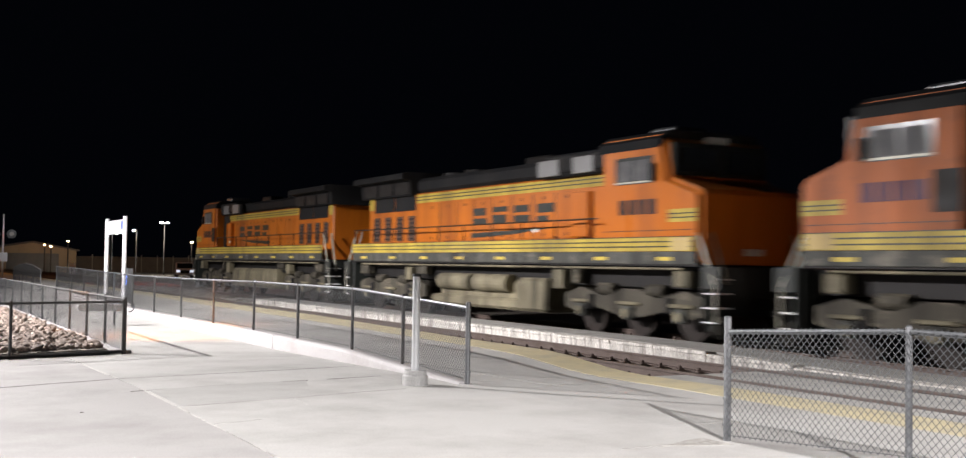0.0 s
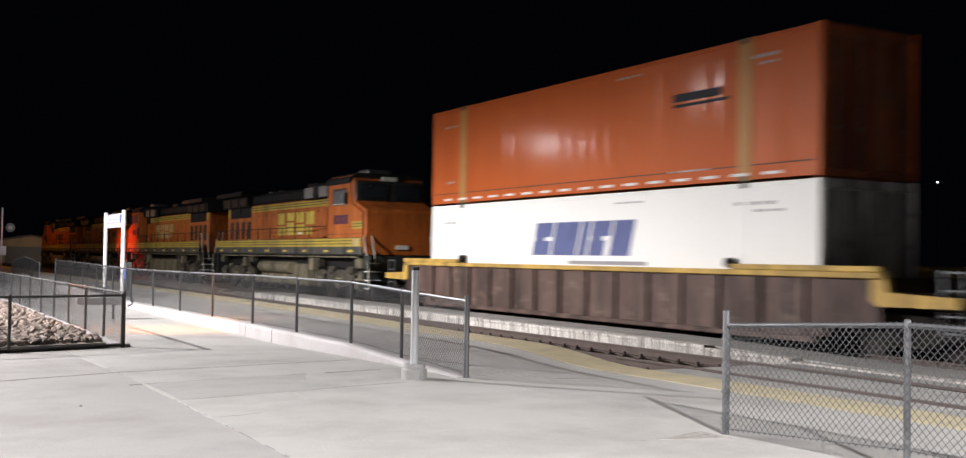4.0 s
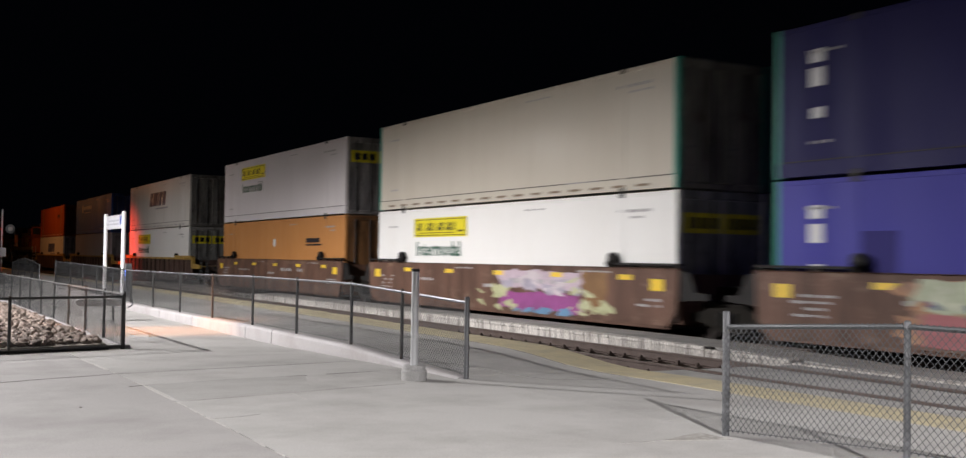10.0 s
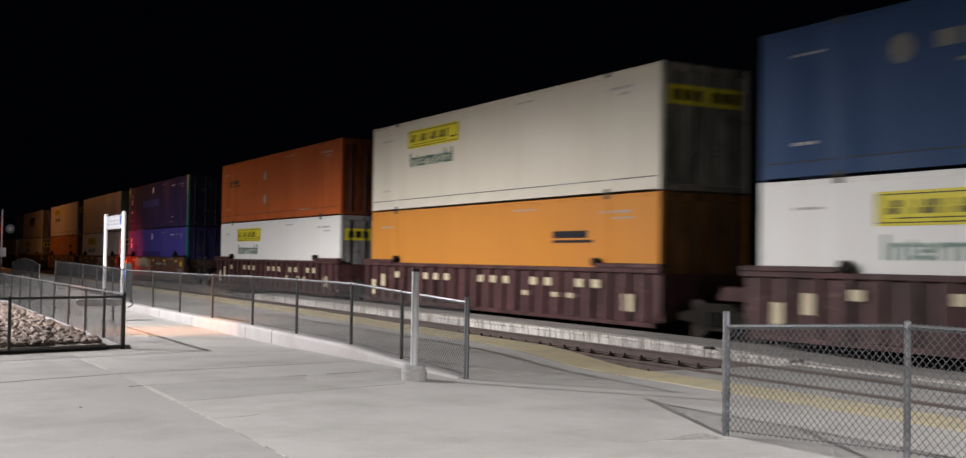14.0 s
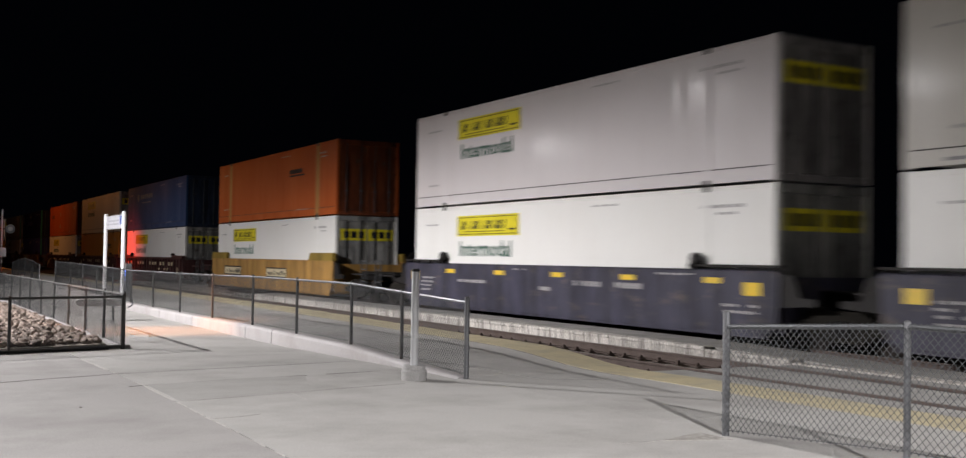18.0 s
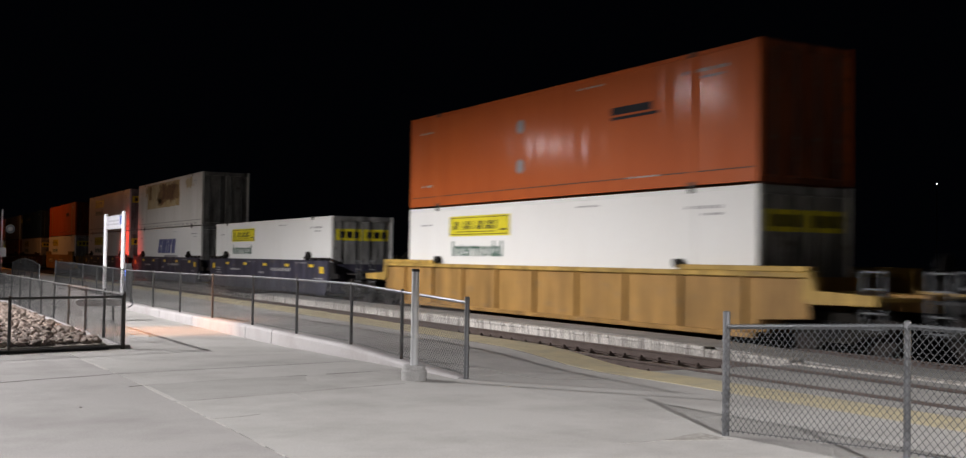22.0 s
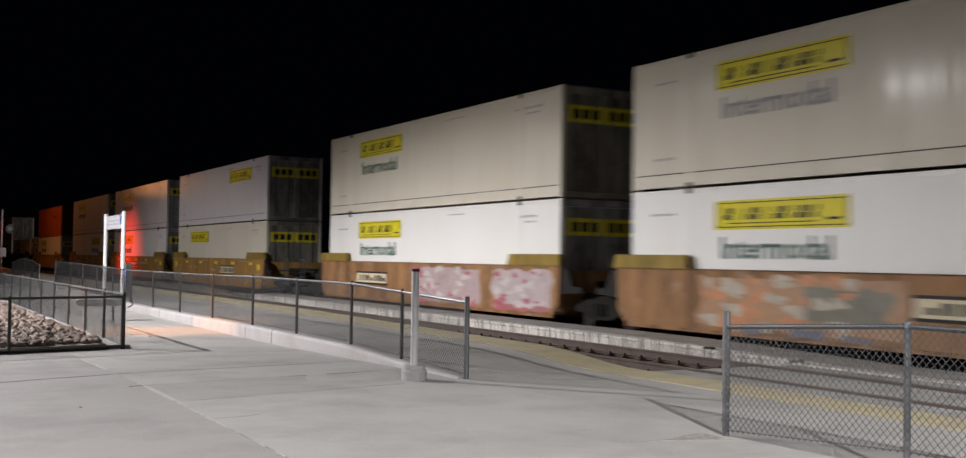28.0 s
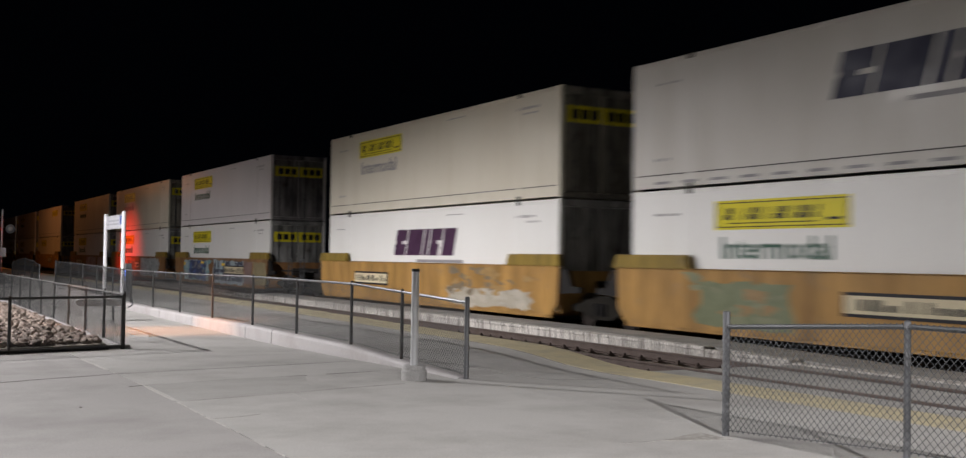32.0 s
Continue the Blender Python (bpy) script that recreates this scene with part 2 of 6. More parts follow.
# pale sealant in stretches along the seam, crumbling in between
SEAL = mat("joint_sealant", (0.50, 0.485, 0.46), 0.8, 0, 0.2, 30, 4, 0.2, (0.4, 0.38, 0.35), 0.6)
rng = random.Random(2)
for ya, yb, wide, fill in ((16.5, 18.6, 0.024, 0.95), (15.9, 16.4, 0.012, 0.3), (14.2, 15.7, 0.008, 0.25), (12.45, 14.05, 0.026, 1.0), (11.6, 12.4, 0.012, 0.45), (10.6, 11.5, 0.02, 0.6), (7.0, 10.5, 0.010, 0.5), (4.0, 7.0, 0.009, 0.5)):
    y = ya
    while y < yb:
        l = rng.uniform(0.1, 0.35) if fill < 0.9 else rng.uniform(0.5, 0.9)
        l = min(l, yb - y + 0.05)
        w = wide * rng.uniform(0.6, 1.15)
        n = 4
        bm = bmesh.new()
        vs = [[bm.verts.new((2.985 + rng.uniform(-0.008, 0.008) + u * w, y + l * i / n, lerp(PLAZA, y + l * i / n) + 0.004)) for u in (-1, 1)] for i in range(n + 1)]
        for p, q in zip(vs, vs[1:]):
            bm.faces.new((p[0], p[1], q[1], q[0]))
        ret = bmesh.ops.extrude_face_region(bm, geom=bm.faces[:])
        for v in ret["geom"]:
            if isinstance(v, bmesh.types.BMVert):
                v.co.z -= 0.03
        bmesh.ops.recalc_face_normals(bm, faces=bm.faces[:])
        part("sealant", bm, SEAL, plaza, "pale broken joint sealant")
        y += l + (0.004 if fill > 0.9 else l * (1 - fill) / fill * rng.uniform(0.5, 1.5))

# grime along the skewed joint, and a darker repair


def strip(name, pts, material, label, lift=0.003):
    bm = bmesh.new()
    top = [bm.verts.new((x, y, lerp(PLAZA, y) + lift)) for x, y in pts]
    bm.faces.new(top)
    ret = bmesh.ops.extrude_face_region(bm, geom=bm.faces[:])
    for v in ret["geom"]:
        if isinstance(v, bmesh.types.BMVert):
            v.co.z -= 0.02
    bmesh.ops.recalc_face_normals(bm, faces=bm.faces[:])
    return part(name, bm, material, plaza, label)


def crack(parent, pts, w, material, height, label):
    """A thin uneven line of dirt along pts, a hair above the slab."""
    rr = random.Random(len(pts) * 7 + int(pts[0][1] * 10))
    line = []
    for (x0, y0), (x1, y1) in zip(pts, pts[1:]):
        n = max(2, int(math.hypot(x1 - x0, y1 - y0) / 0.16))
        line += [(x0 + (x1 - x0) * i / n, y0 + (y1 - y0) * i / n) for i in range(n)]
    line.append(pts[-1])
    bm = bmesh.new()
    rows = []
    for i, (x, y) in enumerate(line):
        x1, y1 = line[min(i + 1, len(line) - 1)]
        x0, y0 = line[max(i - 1, 0)]
        l = math.hypot(x1 - x0, y1 - y0)
        nx, ny = -(y1 - y0) / l, (x1 - x0) / l
        hw = w * 0.5 * rr.uniform(0.35, 1.2) * (0.4 if i in (0, len(line) - 1) else 1)
        j = rr.uniform(-0.5, 0.5) * w
        a, b = (x + nx * (j - hw), y + ny * (j - hw)), (x + nx * (j + hw), y + ny * (j + hw))
        rows.append([bm.verts.new((p[0], p[1], height(*p) + dz)) for p in (a, b) for dz in (0.003, -0.012)])
    for p, q in zip(rows, rows[1:]):
        bm.faces.new((p[0], p[2], q[2], q[0]))
        bm.faces.new((p[0], q[0], q[1], p[1]))
        bm.faces.new((p[2], p[3], q[3], q[2]))
    bmesh.ops.recalc_face_normals(bm, faces=bm.faces[:])
    return part("crack", bm, material, parent, label)


flat = lambda x, y: lerp(PLAZA, y)
CRACK = mat("crack_dirt", (0.25, 0.24, 0.225), 0.95, 0, 0.3, 20, 5, 0.2, (0.36, 0.345, 0.33), 1.0)
JOINTD = mat("joint_shadow_dirt", (0.13, 0.12, 0.11), 0.95, 0, 0.3, 20, 5, 0.2, (0.24, 0.22, 0.2), 0.8)
crack(plaza, [(x, 15.8 + skew(x)) for x in (-1.0, 0.5, 1.5, 2.4, 2.96)], 0.045, JOINTD, flat, "dark grime along the joint")
crack(plaza, [(x, 15.8 + skew(x)) for x in (3.0, 4.0, 5.2, 6.3, 6.85)], 0.034, CRACK, flat, "grime along the joint")
strip("repair_patch", [(3.03, 14.02), (3.03, 12.36), (3.9, 12.5), (4.7, 12.66), (5.25, 14.45), (4.1, 14.3)], mat("repair_concrete", (0.385, 0.375, 0.357), 0.8, 0, 0.1, 50, 1.5, 0.25, (0.32, 0.305, 0.285), 0.7), "slightly darker repaired concrete")
crack(plaza, [(2.8, 14.0), (3.4, 14.12), (4.1, 14.32), (4.7, 14.38), (5.3, 14.5)], 0.022, CRACK, flat, "hairline crack along the repair")
crack(plaza, [(5.6, 14.55), (6.1, 14.62), (6.5, 14.7)], 0.008, CRACK, flat, "hairline crack")
crack(plaza, [(3.05, 12.34), (3.6, 12.45), (4.2, 12.6), (5.1, 12.8), (6.1, 13.0)], 0.014, CRACK, flat, "hairline crack along the repair")
crack(plaza, [(4.42, 12.6), (4.39, 12.2), (4.36, 11.9)], 0.02, SEAL, flat, "pale scratch in the concrete")
crack(plaza, [(2.99, 10.9), (3.3, 10.95), (3.55, 11.05)], 0.007, CRACK, flat, "hairline crack")
crack(plaza, [(5.9, 8.0), (6.3, 8.0), (6.7, 8.02), (7.0, 8.0)], 0.02, CRACK, flat, "crack running to the fence post")
strip("dirt_stain", [(6.35, 7.96), (6.75, 8.14), (7.0, 8.2), (7.0, 7.75)], mat("drift_dirt", (0.30, 0.285, 0.26), 0.95, 0, 0.3, 14, 4, 0.2, (0.42, 0.4, 0.37), 0.9), "dust drifted against the fence post")
bm = bmesh.new()
bmesh.ops.create_uvsphere(bm, u_segments=10, v_segments=5, radius=0.02, matrix=Matrix.LocRotScale((1.956, 12.25, 0.004), None, (1, 1, 0.3)))
part("drain_plug", bm, JOINTD, plaza, "small dark plug in the slab")
crack(plaza, [(0.5, 19.72), (1.6, 20.0), (2.7, 20.32), (3.9, 20.62), (4.25, 20.72)], 0.16, mat("drift_dirt"  , (0.30, 0.285, 0.26)), flat, "soil washed out along the bed edging")

# near platform: flush at the foot crossing, ramping up beyond it
plat = thing("platform", "concrete station platform ramping up from a foot crossing", "platform", kind="structure")
PY = [-18 + 4.5 * i for i in range(33)]
PY = [y for y in PY if y >= 0]
for y0, y1 in zip(PY, PY[1:]):
    for x0, x1, fa, fb in ((FX + 0.09, 9.5, 0, 0.7), (9.5, 10.4, 0.7, 1)):
        def zz(y, k):
            return lerp(BACK, y) * (1 - k) + lerp(PLAT, y) * k - (0.006 if k == 0 else 0)
        bm = bmesh.new()
        sheet(bm, x0 + 0.004, x1 - 0.004, steps(y0 + 0.005, y1 - 0.005, 0.45), lambda y: zz(y, fa), lambda y: zz(y, fb), 0.42)
        part("slab", bm, CONCRETE, plat)
for y0, y1 in zip(PY, PY[1:]):
    bm = bmesh.new()
    sheet(bm, 9.56, 10.399, steps(y0 + 0.004, y1 - 0.004, 0.45), lambda y: zz(y, 0.72) + 0.006, lambda y: zz(y, 0.98) + 0.008, 0.012)
    part("tactile_strip", bm, YELLOW, plat, "worn yellow tactile warning strip")



def plat_z(x, y):
    return zz(y, max(0.0, min(1.0, (x - FX - 0.09) / 3.28 * 1.0)))


crack(plat, [(9.535, 12.75), (9.535, 14.5), (9.535, 17), (9.535, 21), (9.535, 27), (9.535, 36)], 0.03, JOINTD, plat_z, "dark groove beside the warning strip")
crack(plat, [(7.3, 15.6), (7.8, 14.5), (8.05, 13.5), (8.24, 12.75), (8.7, 12.6), (9.2, 12.52), (9.55, 12.6)], 0.014, CRACK, plat_z, "crack across the platform slab")
# strip that closes the fence opening
boxes("threshold", CONCRETE, plat, (6.994, FX + 0.092, -1.5, 13.2, -0.25, -0.003), label="concrete threshold strip in the fence opening")

# kerb wall under the fence
kerb = thing("kerb", "low pale concrete kerb wall with joints under the fence", "kerb", kind="structure")
KY = [13.25, 17.32, 21.3, 23.1, 27.6, 31.2, 34.8, 38.4, 42, 45.6, 49.2, 52.8]
for y0, y1 in zip(KY, KY[1:]):
    bm = bmesh.new()
    xa = FX - (0.1 if y0 > 17 else 0.13)
    rows = [[bm.verts.new(v) for v in ((xa, y, h - 0.06), (xa + 0.02, y, h - 0.02), (xa + 0.06, y, h), (FX + 0.085, y, h), (FX + 0.085, y, h - 0.5), (xa, y, h - 0.5))]
            for y, h in ((y, lerp(BACK, y) + 0.012) for y in steps(y0 + 0.015, y1 - 0.015, 0.5))]
    for p, q in zip(rows, rows[1:]):
        for i in range(6):
            bm.faces.new((p[i], p[(i + 1) % 6], q[(i + 1) % 6], q[i]))
    bm.faces.new(rows[0])
    bm.faces.new(rows[-1][::-1])
    bmesh.ops.recalc_face_normals(bm, faces=bm.faces[:])
    part("kerb_block", bm, KERB, kerb)

T1, T2 = 11.88, 16.59


def track(name, cx, label, tie_ys, y0, y1):
    t = thing(name, label, "railway track", kind="structure")
    bm = bmesh.new()
    prism(bm, [(cx - 2.6, -0.45), (cx - 1.42, -0.22), (cx + 1.42, -0.22), (cx + 2.6, -0.45)], 1, y0, y1)
    part("ballast_bed", bm, BALLAST, t, "crushed brown ballast")
    for s in (-1, 1):
        x = cx + s * 0.755
        bm = bmesh.new()
        prism(bm, [(x - 0.075, -0.172), (x + 0.075, -0.172), (x + 0.075, -0.158), (x + 0.012, -0.145), (x + 0.012, -0.045), (x + 0.036, -0.035),
                   (x + 0.036, -0.004), (x - 0.036, -0.004), (x - 0.036, -0.035), (x - 0.012, -0.045), (x - 0.012, -0.145), (x - 0.075, -0.158)], 1, y0, y1)
        r = part("rail", bm, RAIL, t, "rusty steel rail")
        boxes("rail_head", RAILTOP, r, (x - 0.028, x + 0.028, y0, y1, -0.004, 0.0), label="worn bright running surface")
    bm = bmesh.new()
    box(bm, cx - 1.3, cx + 1.3, -0.115, 0.115, -0.34, -0.172, bevel=0.012)
    me = mesh_of("tie", bm, TIE)
    bm = bmesh.new()
    for s in (-1, 1):
        x = cx + s * 0.755
        box(bm, x - 0.19, x + 0.19, -0.09, 0.09, -0.172, -0.156)
        for u in (-0.11, 0.11):
            box(bm, x + u - 0.03, x + u + 0.03, -0.045, 0.045, -0.156, -0.1, bevel=0.015)
    mp = mesh_of("tie_plate", bm, RAIL)
    for y in tie_ys:
        ti = part("tie", me, None, t)
        ti.location.y = y + random.uniform(-0.03, 0.03)
        ti.rotation_euler.z = random.uniform(-0.006, 0.006)
        part("tie_plate", mp, None, ti)
    return t


track("railway_track_1", T1, "rusty station track in dark ballast beside the platform", [13.75 + 0.52 * i for i in range(130)], -30, 260)
track("railway_track_2", T2, "main line track under the train", [-4 + 0.55 * i for i in range(140)], -60, 600)

# loose ballast stones on the station track
bm = bmesh.new()
rng = random.Random(4)
for i in range(2600):
    y = 13.6 + 40 * rng.random() ** 1.6
    x = T1 + rng.uniform(-1.4, 1.45)
    s = rng.uniform(0.018, 0.04)
    bmesh.ops.create_cone(bm, cap_ends=True, segments=5, radius1=s, radius2=s * 0.5, depth=s * 1.3,
                          matrix=Matrix.Translation((x, y, -0.205)) @ Euler((rng.uniform(-1, 1), rng.uniform(-1, 1), rng.uniform(0, 6))).to_matrix().to_4x4())
tagged(part("ballast_stones", bm, BALLAST), "loose crushed brown ballast stones", "ballast", kind="stuff")

# foot crossing: panels flush with the rails
cross = thing("foot_crossing", "grey concrete foot crossing panels flush with the rails", "crossing", kind="structure")
for i in range(5):
    y0, y1 = 13.35 - 2.4 * (i + 1), 13.35 - 2.4 * i
    for x0, x1 in ((10.41, T1 - 0.755 - 0.075), (T1 - 0.755 + 0.125, T1 + 0.755 - 0.125), (T1 + 0.755 + 0.075, 13.36)):
        boxes("crossing_panel", CROSSING, cross, (x0, x1, y0 + 0.006, y1 - 0.006, -0.3, -0.028 + random.uniform(-0.004, 0.002)), bevel=0.012)

# island platform between the tracks
isl = thing("island_platform", "old low island platform with a crumbling edge wall", "platform", kind="structure")
IZ = ((-60, 0.0), (12.2, 0.0), (16.2, 0.1), (18, 0.115), (44, 0.115), (50, -0.12), (200, -0.3))
for y0, y1 in zip(PY, PY[1:]):
    if y0 > 49:
        continue
    bm = bmesh.new()
    sheet(bm, 13.62, 14.86, steps(y0, y1 - 0.008, 1.2), lambda y: lerp(IZ, y), lambda y: lerp(IZ, y) - 0.01, 0.4)
    part("slab", bm, ISLAND, isl)
y = 13.4
rng = random.Random(9)
while y < 48:
    l = rng.uniform(1.3, 3.2)
    h = lerp(IZ, y + l / 2)
    bm = bmesh.new()
    box(bm, 13.37, 13.63, y + 0.002, y + l - 0.002, h - 0.075, h + rng.uniform(-0.01, 0.004), bevel=0.018)
    bmesh.ops.subdivide_edges(bm, edges=[e for e in bm.edges if e.calc_length() > 0.6], cuts=9)
    for v in bm.verts:
        v.co += Vector((rng.uniform(-0.012, 0.006), rng.uniform(-0.01, 0.01), rng.uniform(-0.014, 0.004)))
    part("coping_block", bm, OLDCONC, isl)
    if h > 0.05:
        bm = bmesh.new()
        box(bm, 13.385, 13.62, y + 0.003, y + l - 0.003, -0.35, h - 0.077, bevel=0.006)
        for v in bm.verts:
            v.co += Vector((rng.uniform(-0.015, 0.012), 0, 0))
        part("wall_block", bm, OLDCONC, isl)
    y += l
for i in range(9):
    boxes("coping_block", OLDCONC, isl, (13.37, 13.615, 13.4 - 1.2 * (i + 1), 13.39 - 1.2 * i, -0.3, -0.004), bevel=0.01)


# low heap of old ballast beyond the island's nose
mound = thing("ballast_mound", "low dark heap of old ballast beyond the island platform", "mound", pose(14.0, 58.0, -0.42), kind="structure")
bm = bmesh.new()
bmesh.ops.create_grid(bm, x_segments=14, y_segments=60, size=1)
for v in bm.verts:
    x, y = v.co.x, v.co.y
    v.co = Vector((x * 1.1, y * 14, max(0.0, 0.62 * (1 - x * x) ** 0.6 * min(1, 3.2 * (1 - abs(y))) * (0.85 + 0.3 * noise.noise(Vector((x * 1.5, y * 6, 3.0))))) + 0.05 * noise.noise(Vector((x * 6, y * 50, 1.0))) - 0.04))
part("heap", bm, mat("old_asphalt", (0.24, 0.215, 0.19), 0.95, 0, 0.35, 18, 1.5, 0.9, (0.07, 0.06, 0.05), 0.8, depth=0.03), mound)

# ---- fences ----
def chain_link(bm, y0, y1, z0, z1, pitch=0.07, r=0.0036):
    """Woven wire in the plane x = 0 between two heights, as crossing diagonals of thin three-sided wire."""
    def add(a, b):
        d = (b - a).normalized()
        u = Vector((1, 0, 0))
        v = d.cross(u)
        vs = []
        for p in (a, b):
            for k in range(3):
                w = k * 2.0944
                vs.append(bm.verts.new(p + u * (r * math.cos(w)) + v * (r * math.sin(w))))
        for k in range(3):
            j = (k + 1) % 3
            bm.faces.new((vs[k], vs[j], vs[3 + j], vs[3 + k]))
    n = int((y1 - y0 + 1.2) / pitch) + 2
    for s in (1, -1):
        for i in range(n):
            ya = y0 - 1.2 + i * pitch if s > 0 else y0 + i * pitch
            h = lambda y, k: (z1 if k else z0)((y))
            a = Vector((0.003 * s, ya, h(max(y0, min(y1, ya)), 0)))
            b = Vector((0.003 * s, ya + s * (h(max(y0, min(y1, ya)), 1) - a.z), 0))
            b.z = h(max(y0, min(y1, b.y)), 1)
            lo, hi = (a, b) if a.y < b.y else (b, a)
            if hi.y <= y0 or lo.y >= y1:
                continue
            d = hi - lo
            p = lo + d * max(0, (y0 - lo.y) / d.y)
            q = lo + d * min(1, (y1 - lo.y) / d.y)
            if (q - p).length > 0.02:
                add(p, q)


def fence(name, label, m, ys, base, height, post_mat, rail_mat, ends=(), end_h=1.18, wire=GALVD, post_r=0.028, special=None, wire_r=0.0022):
    f = thing(name, label, "fence", m)
    for i, y in enumerate(ys):
        end = i in ends
        h, r = (end_h, 0.036) if end else (height, post_r)
        bm = bmesh.new()
        cyl(bm, (0, y, base(y) - 0.15), (0, y, base(y) + h), r, 10)
        p = part("post", bm, GALV if end else (special or {}).get(i, post_mat), f)
        bm = bmesh.new()
        bmesh.ops.create_uvsphere(bm, u_segments=10, v_segments=5, radius=r * 1.06, matrix=Matrix.LocRotScale((0, y, base(y) + h), None, (1, 1, 0.35 if end else 0.7)))
        part("cap", bm, GALV if end else post_mat, p)
        if end:
            for z in (0.15, 0.4, 0.65, 0.9):
                bm = bmesh.new()
                cyl(bm, (0, y, base(y) + z - 0.011), (0, y, base(y) + z + 0.011), r * 1.28, 10)
                part("tension_band", bm, GALV, p)
    for a, b in zip(ys, ys[1:]):
        a, b = min(a, b), max(a, b)
        tubes("top_rail", rail_mat, f, ((0, a, base(a) + height - 0.03), (0, b, base(b) + height - 0.03), 0.022))
        tubes("bottom_wire", wire, f, ((0, a, base(a) + 0.05), (0, b, base(b) + 0.05), 0.004), seg=5)
        bm = bmesh.new()
        chain_link(bm, a, b, lambda y: base(a) + (base(b) - base(a)) * (y - a) / (b - a) + 0.04, lambda y: base(a) + (base(b) - base(a)) * (y - a) / (b - a) + height - 0.02, r=wire_r)
        part("wire_mesh", bm, wire, f, "woven chain-link wire").location.x = -post_r - 0.004
        if wire_r > 0.0031:
            bm = bmesh.new()
            for i in range(int((b - a) / 0.058)):
                y = a + 0.03 + i * 0.058
                cyl(bm, (-0.024, y, base(y) + height - 0.045), (0.012, y + 0.028, base(y) + height - 0.004), 0.0055, 5)
                cyl(bm, (0.012, y + 0.028, base(y) + height - 0.004), (0.026, y + 0.04, base(y) + height - 0.03), 0.0055, 5)
            tagged(part("wire_knuckles", bm, wire, f, "twisted wire ends over the top rail"), kind="stuff")
    return f


kz = lambda y: lerp(BACK, y) + 0.012
# amber lamplight on two of the posts, painted into their brown colour
AMBERLIT = mat("amber_lit_post", (0.19, 0.12, 0.08), 0.6, 0.1, 0.2, 30, 4, 0.1)
YS_A = [13.2, 15.31, 17.35, 20.1, 22.9, 26.1, 29.28, 32.5, 35.6, 38.7, 41.8, 44.9, 48, 52.2]
fence("chain_link_fence", "galvanised chain-link fence with dark posts along the platform kerb", pose(FX, 0, 0), YS_A, kz, 1.06, DARKPOST, GALV,
      ends=(0, 13), end_h=1.1, special={5: AMBERLIT}, wire_r=0.0028)
fence("chain_link_fence", "galvanised chain-link fence section beside the foot crossing opening", pose(FX, 0, 0), [7.98, 5.89, 3.8, 1.7, -0.4], lambda y: max(0.0, min(0.13, 0.062 * (7.98 - y))), 1.06,
      GALV, GALVD, ends=(0,), end_h=1.17, wire_r=0.0034)
fence("chain_link_fence", "short arched chain-link fence piece far along the platform", pose(FX, 0, 0), [57.7, 60.6, 63.7, 66.8, 69.8],
      lambda y: 0.12 + 0.28 * math.sin(math.pi * (y - 57.7) / 12.1), 0.95, GALV, GALV)
LP = Vector((4.06, 20.9, -0.12))
SIDE = [0, 2.0, 4.2, 6.6, 9.0, 11.5, 14, 16.5, 19, 21.5, 24]
fence("planter_fence", "dark-framed chain-link fence along the rock bed", Matrix.Translation(LP), SIDE, lambda y: 0.0 - 0.002 * y, 1.04, DARKPOST, DARKPOST,
      special={3: AMBERLIT}, ends=())
fr = fence("planter_fence", "dark-framed chain-link fence panel in front of the rock bed", Matrix.Translation(LP + Vector((-0.03, -0.02, 0))) @ pose(0, 0, 0, 0, 0, 106.5),
           [0, 2.07, 4.3, 6.5], lambda y: 0.0, 1.0, DARKPOST, DARKPOST)
tubes("bottom_rail", DARKPOST, fr, ((0, 0, 0.06), (0, 6.5, 0.06), 0.03))

# ---- rock bed ----
bed = thing("rock_bed", "planting bed filled with tan river rocks", "rock bed")
bm = bmesh.new()
prism(bm, [(-4, 18.75), (3.78, 21.05), (3.78, 46), (-4, 46)], 2, -0.3, -0.03)
part("soil", bm, DIRT, bed, "dark soil under the rocks")
boxes("border", KERB, bed, (3.8, 4.2, 20.95, 46, -0.35, -0.045), bevel=0.015, label="pale concrete border strip")
bm = bmesh.new()
prism(bm, [(-4, 18.62), (3.8, 20.86), (3.8, 20.98), (-4, 18.74)], 2, -0.3, -0.05)
part("border", bm, DARKPOST, bed, "dark timber edging board")
ROCKS = []
for k in range(7):
    bm = bmesh.new()
    bmesh.ops.create_icosphere(bm, subdivisions=2, radius=1)
    off = Vector((k * 9.1, 3.3, k * 1.7))
    for v in bm.verts:
        v.co *= 1 + 0.42 * noise.noise(v.co * 0.9 + off) + 0.14 * noise.noise(v.co * 2.3 + off)
        v.co.z *= 0.68
    ROCKS.append(mesh_of("rock", bm, ROCK))
rng = random.Random(3)
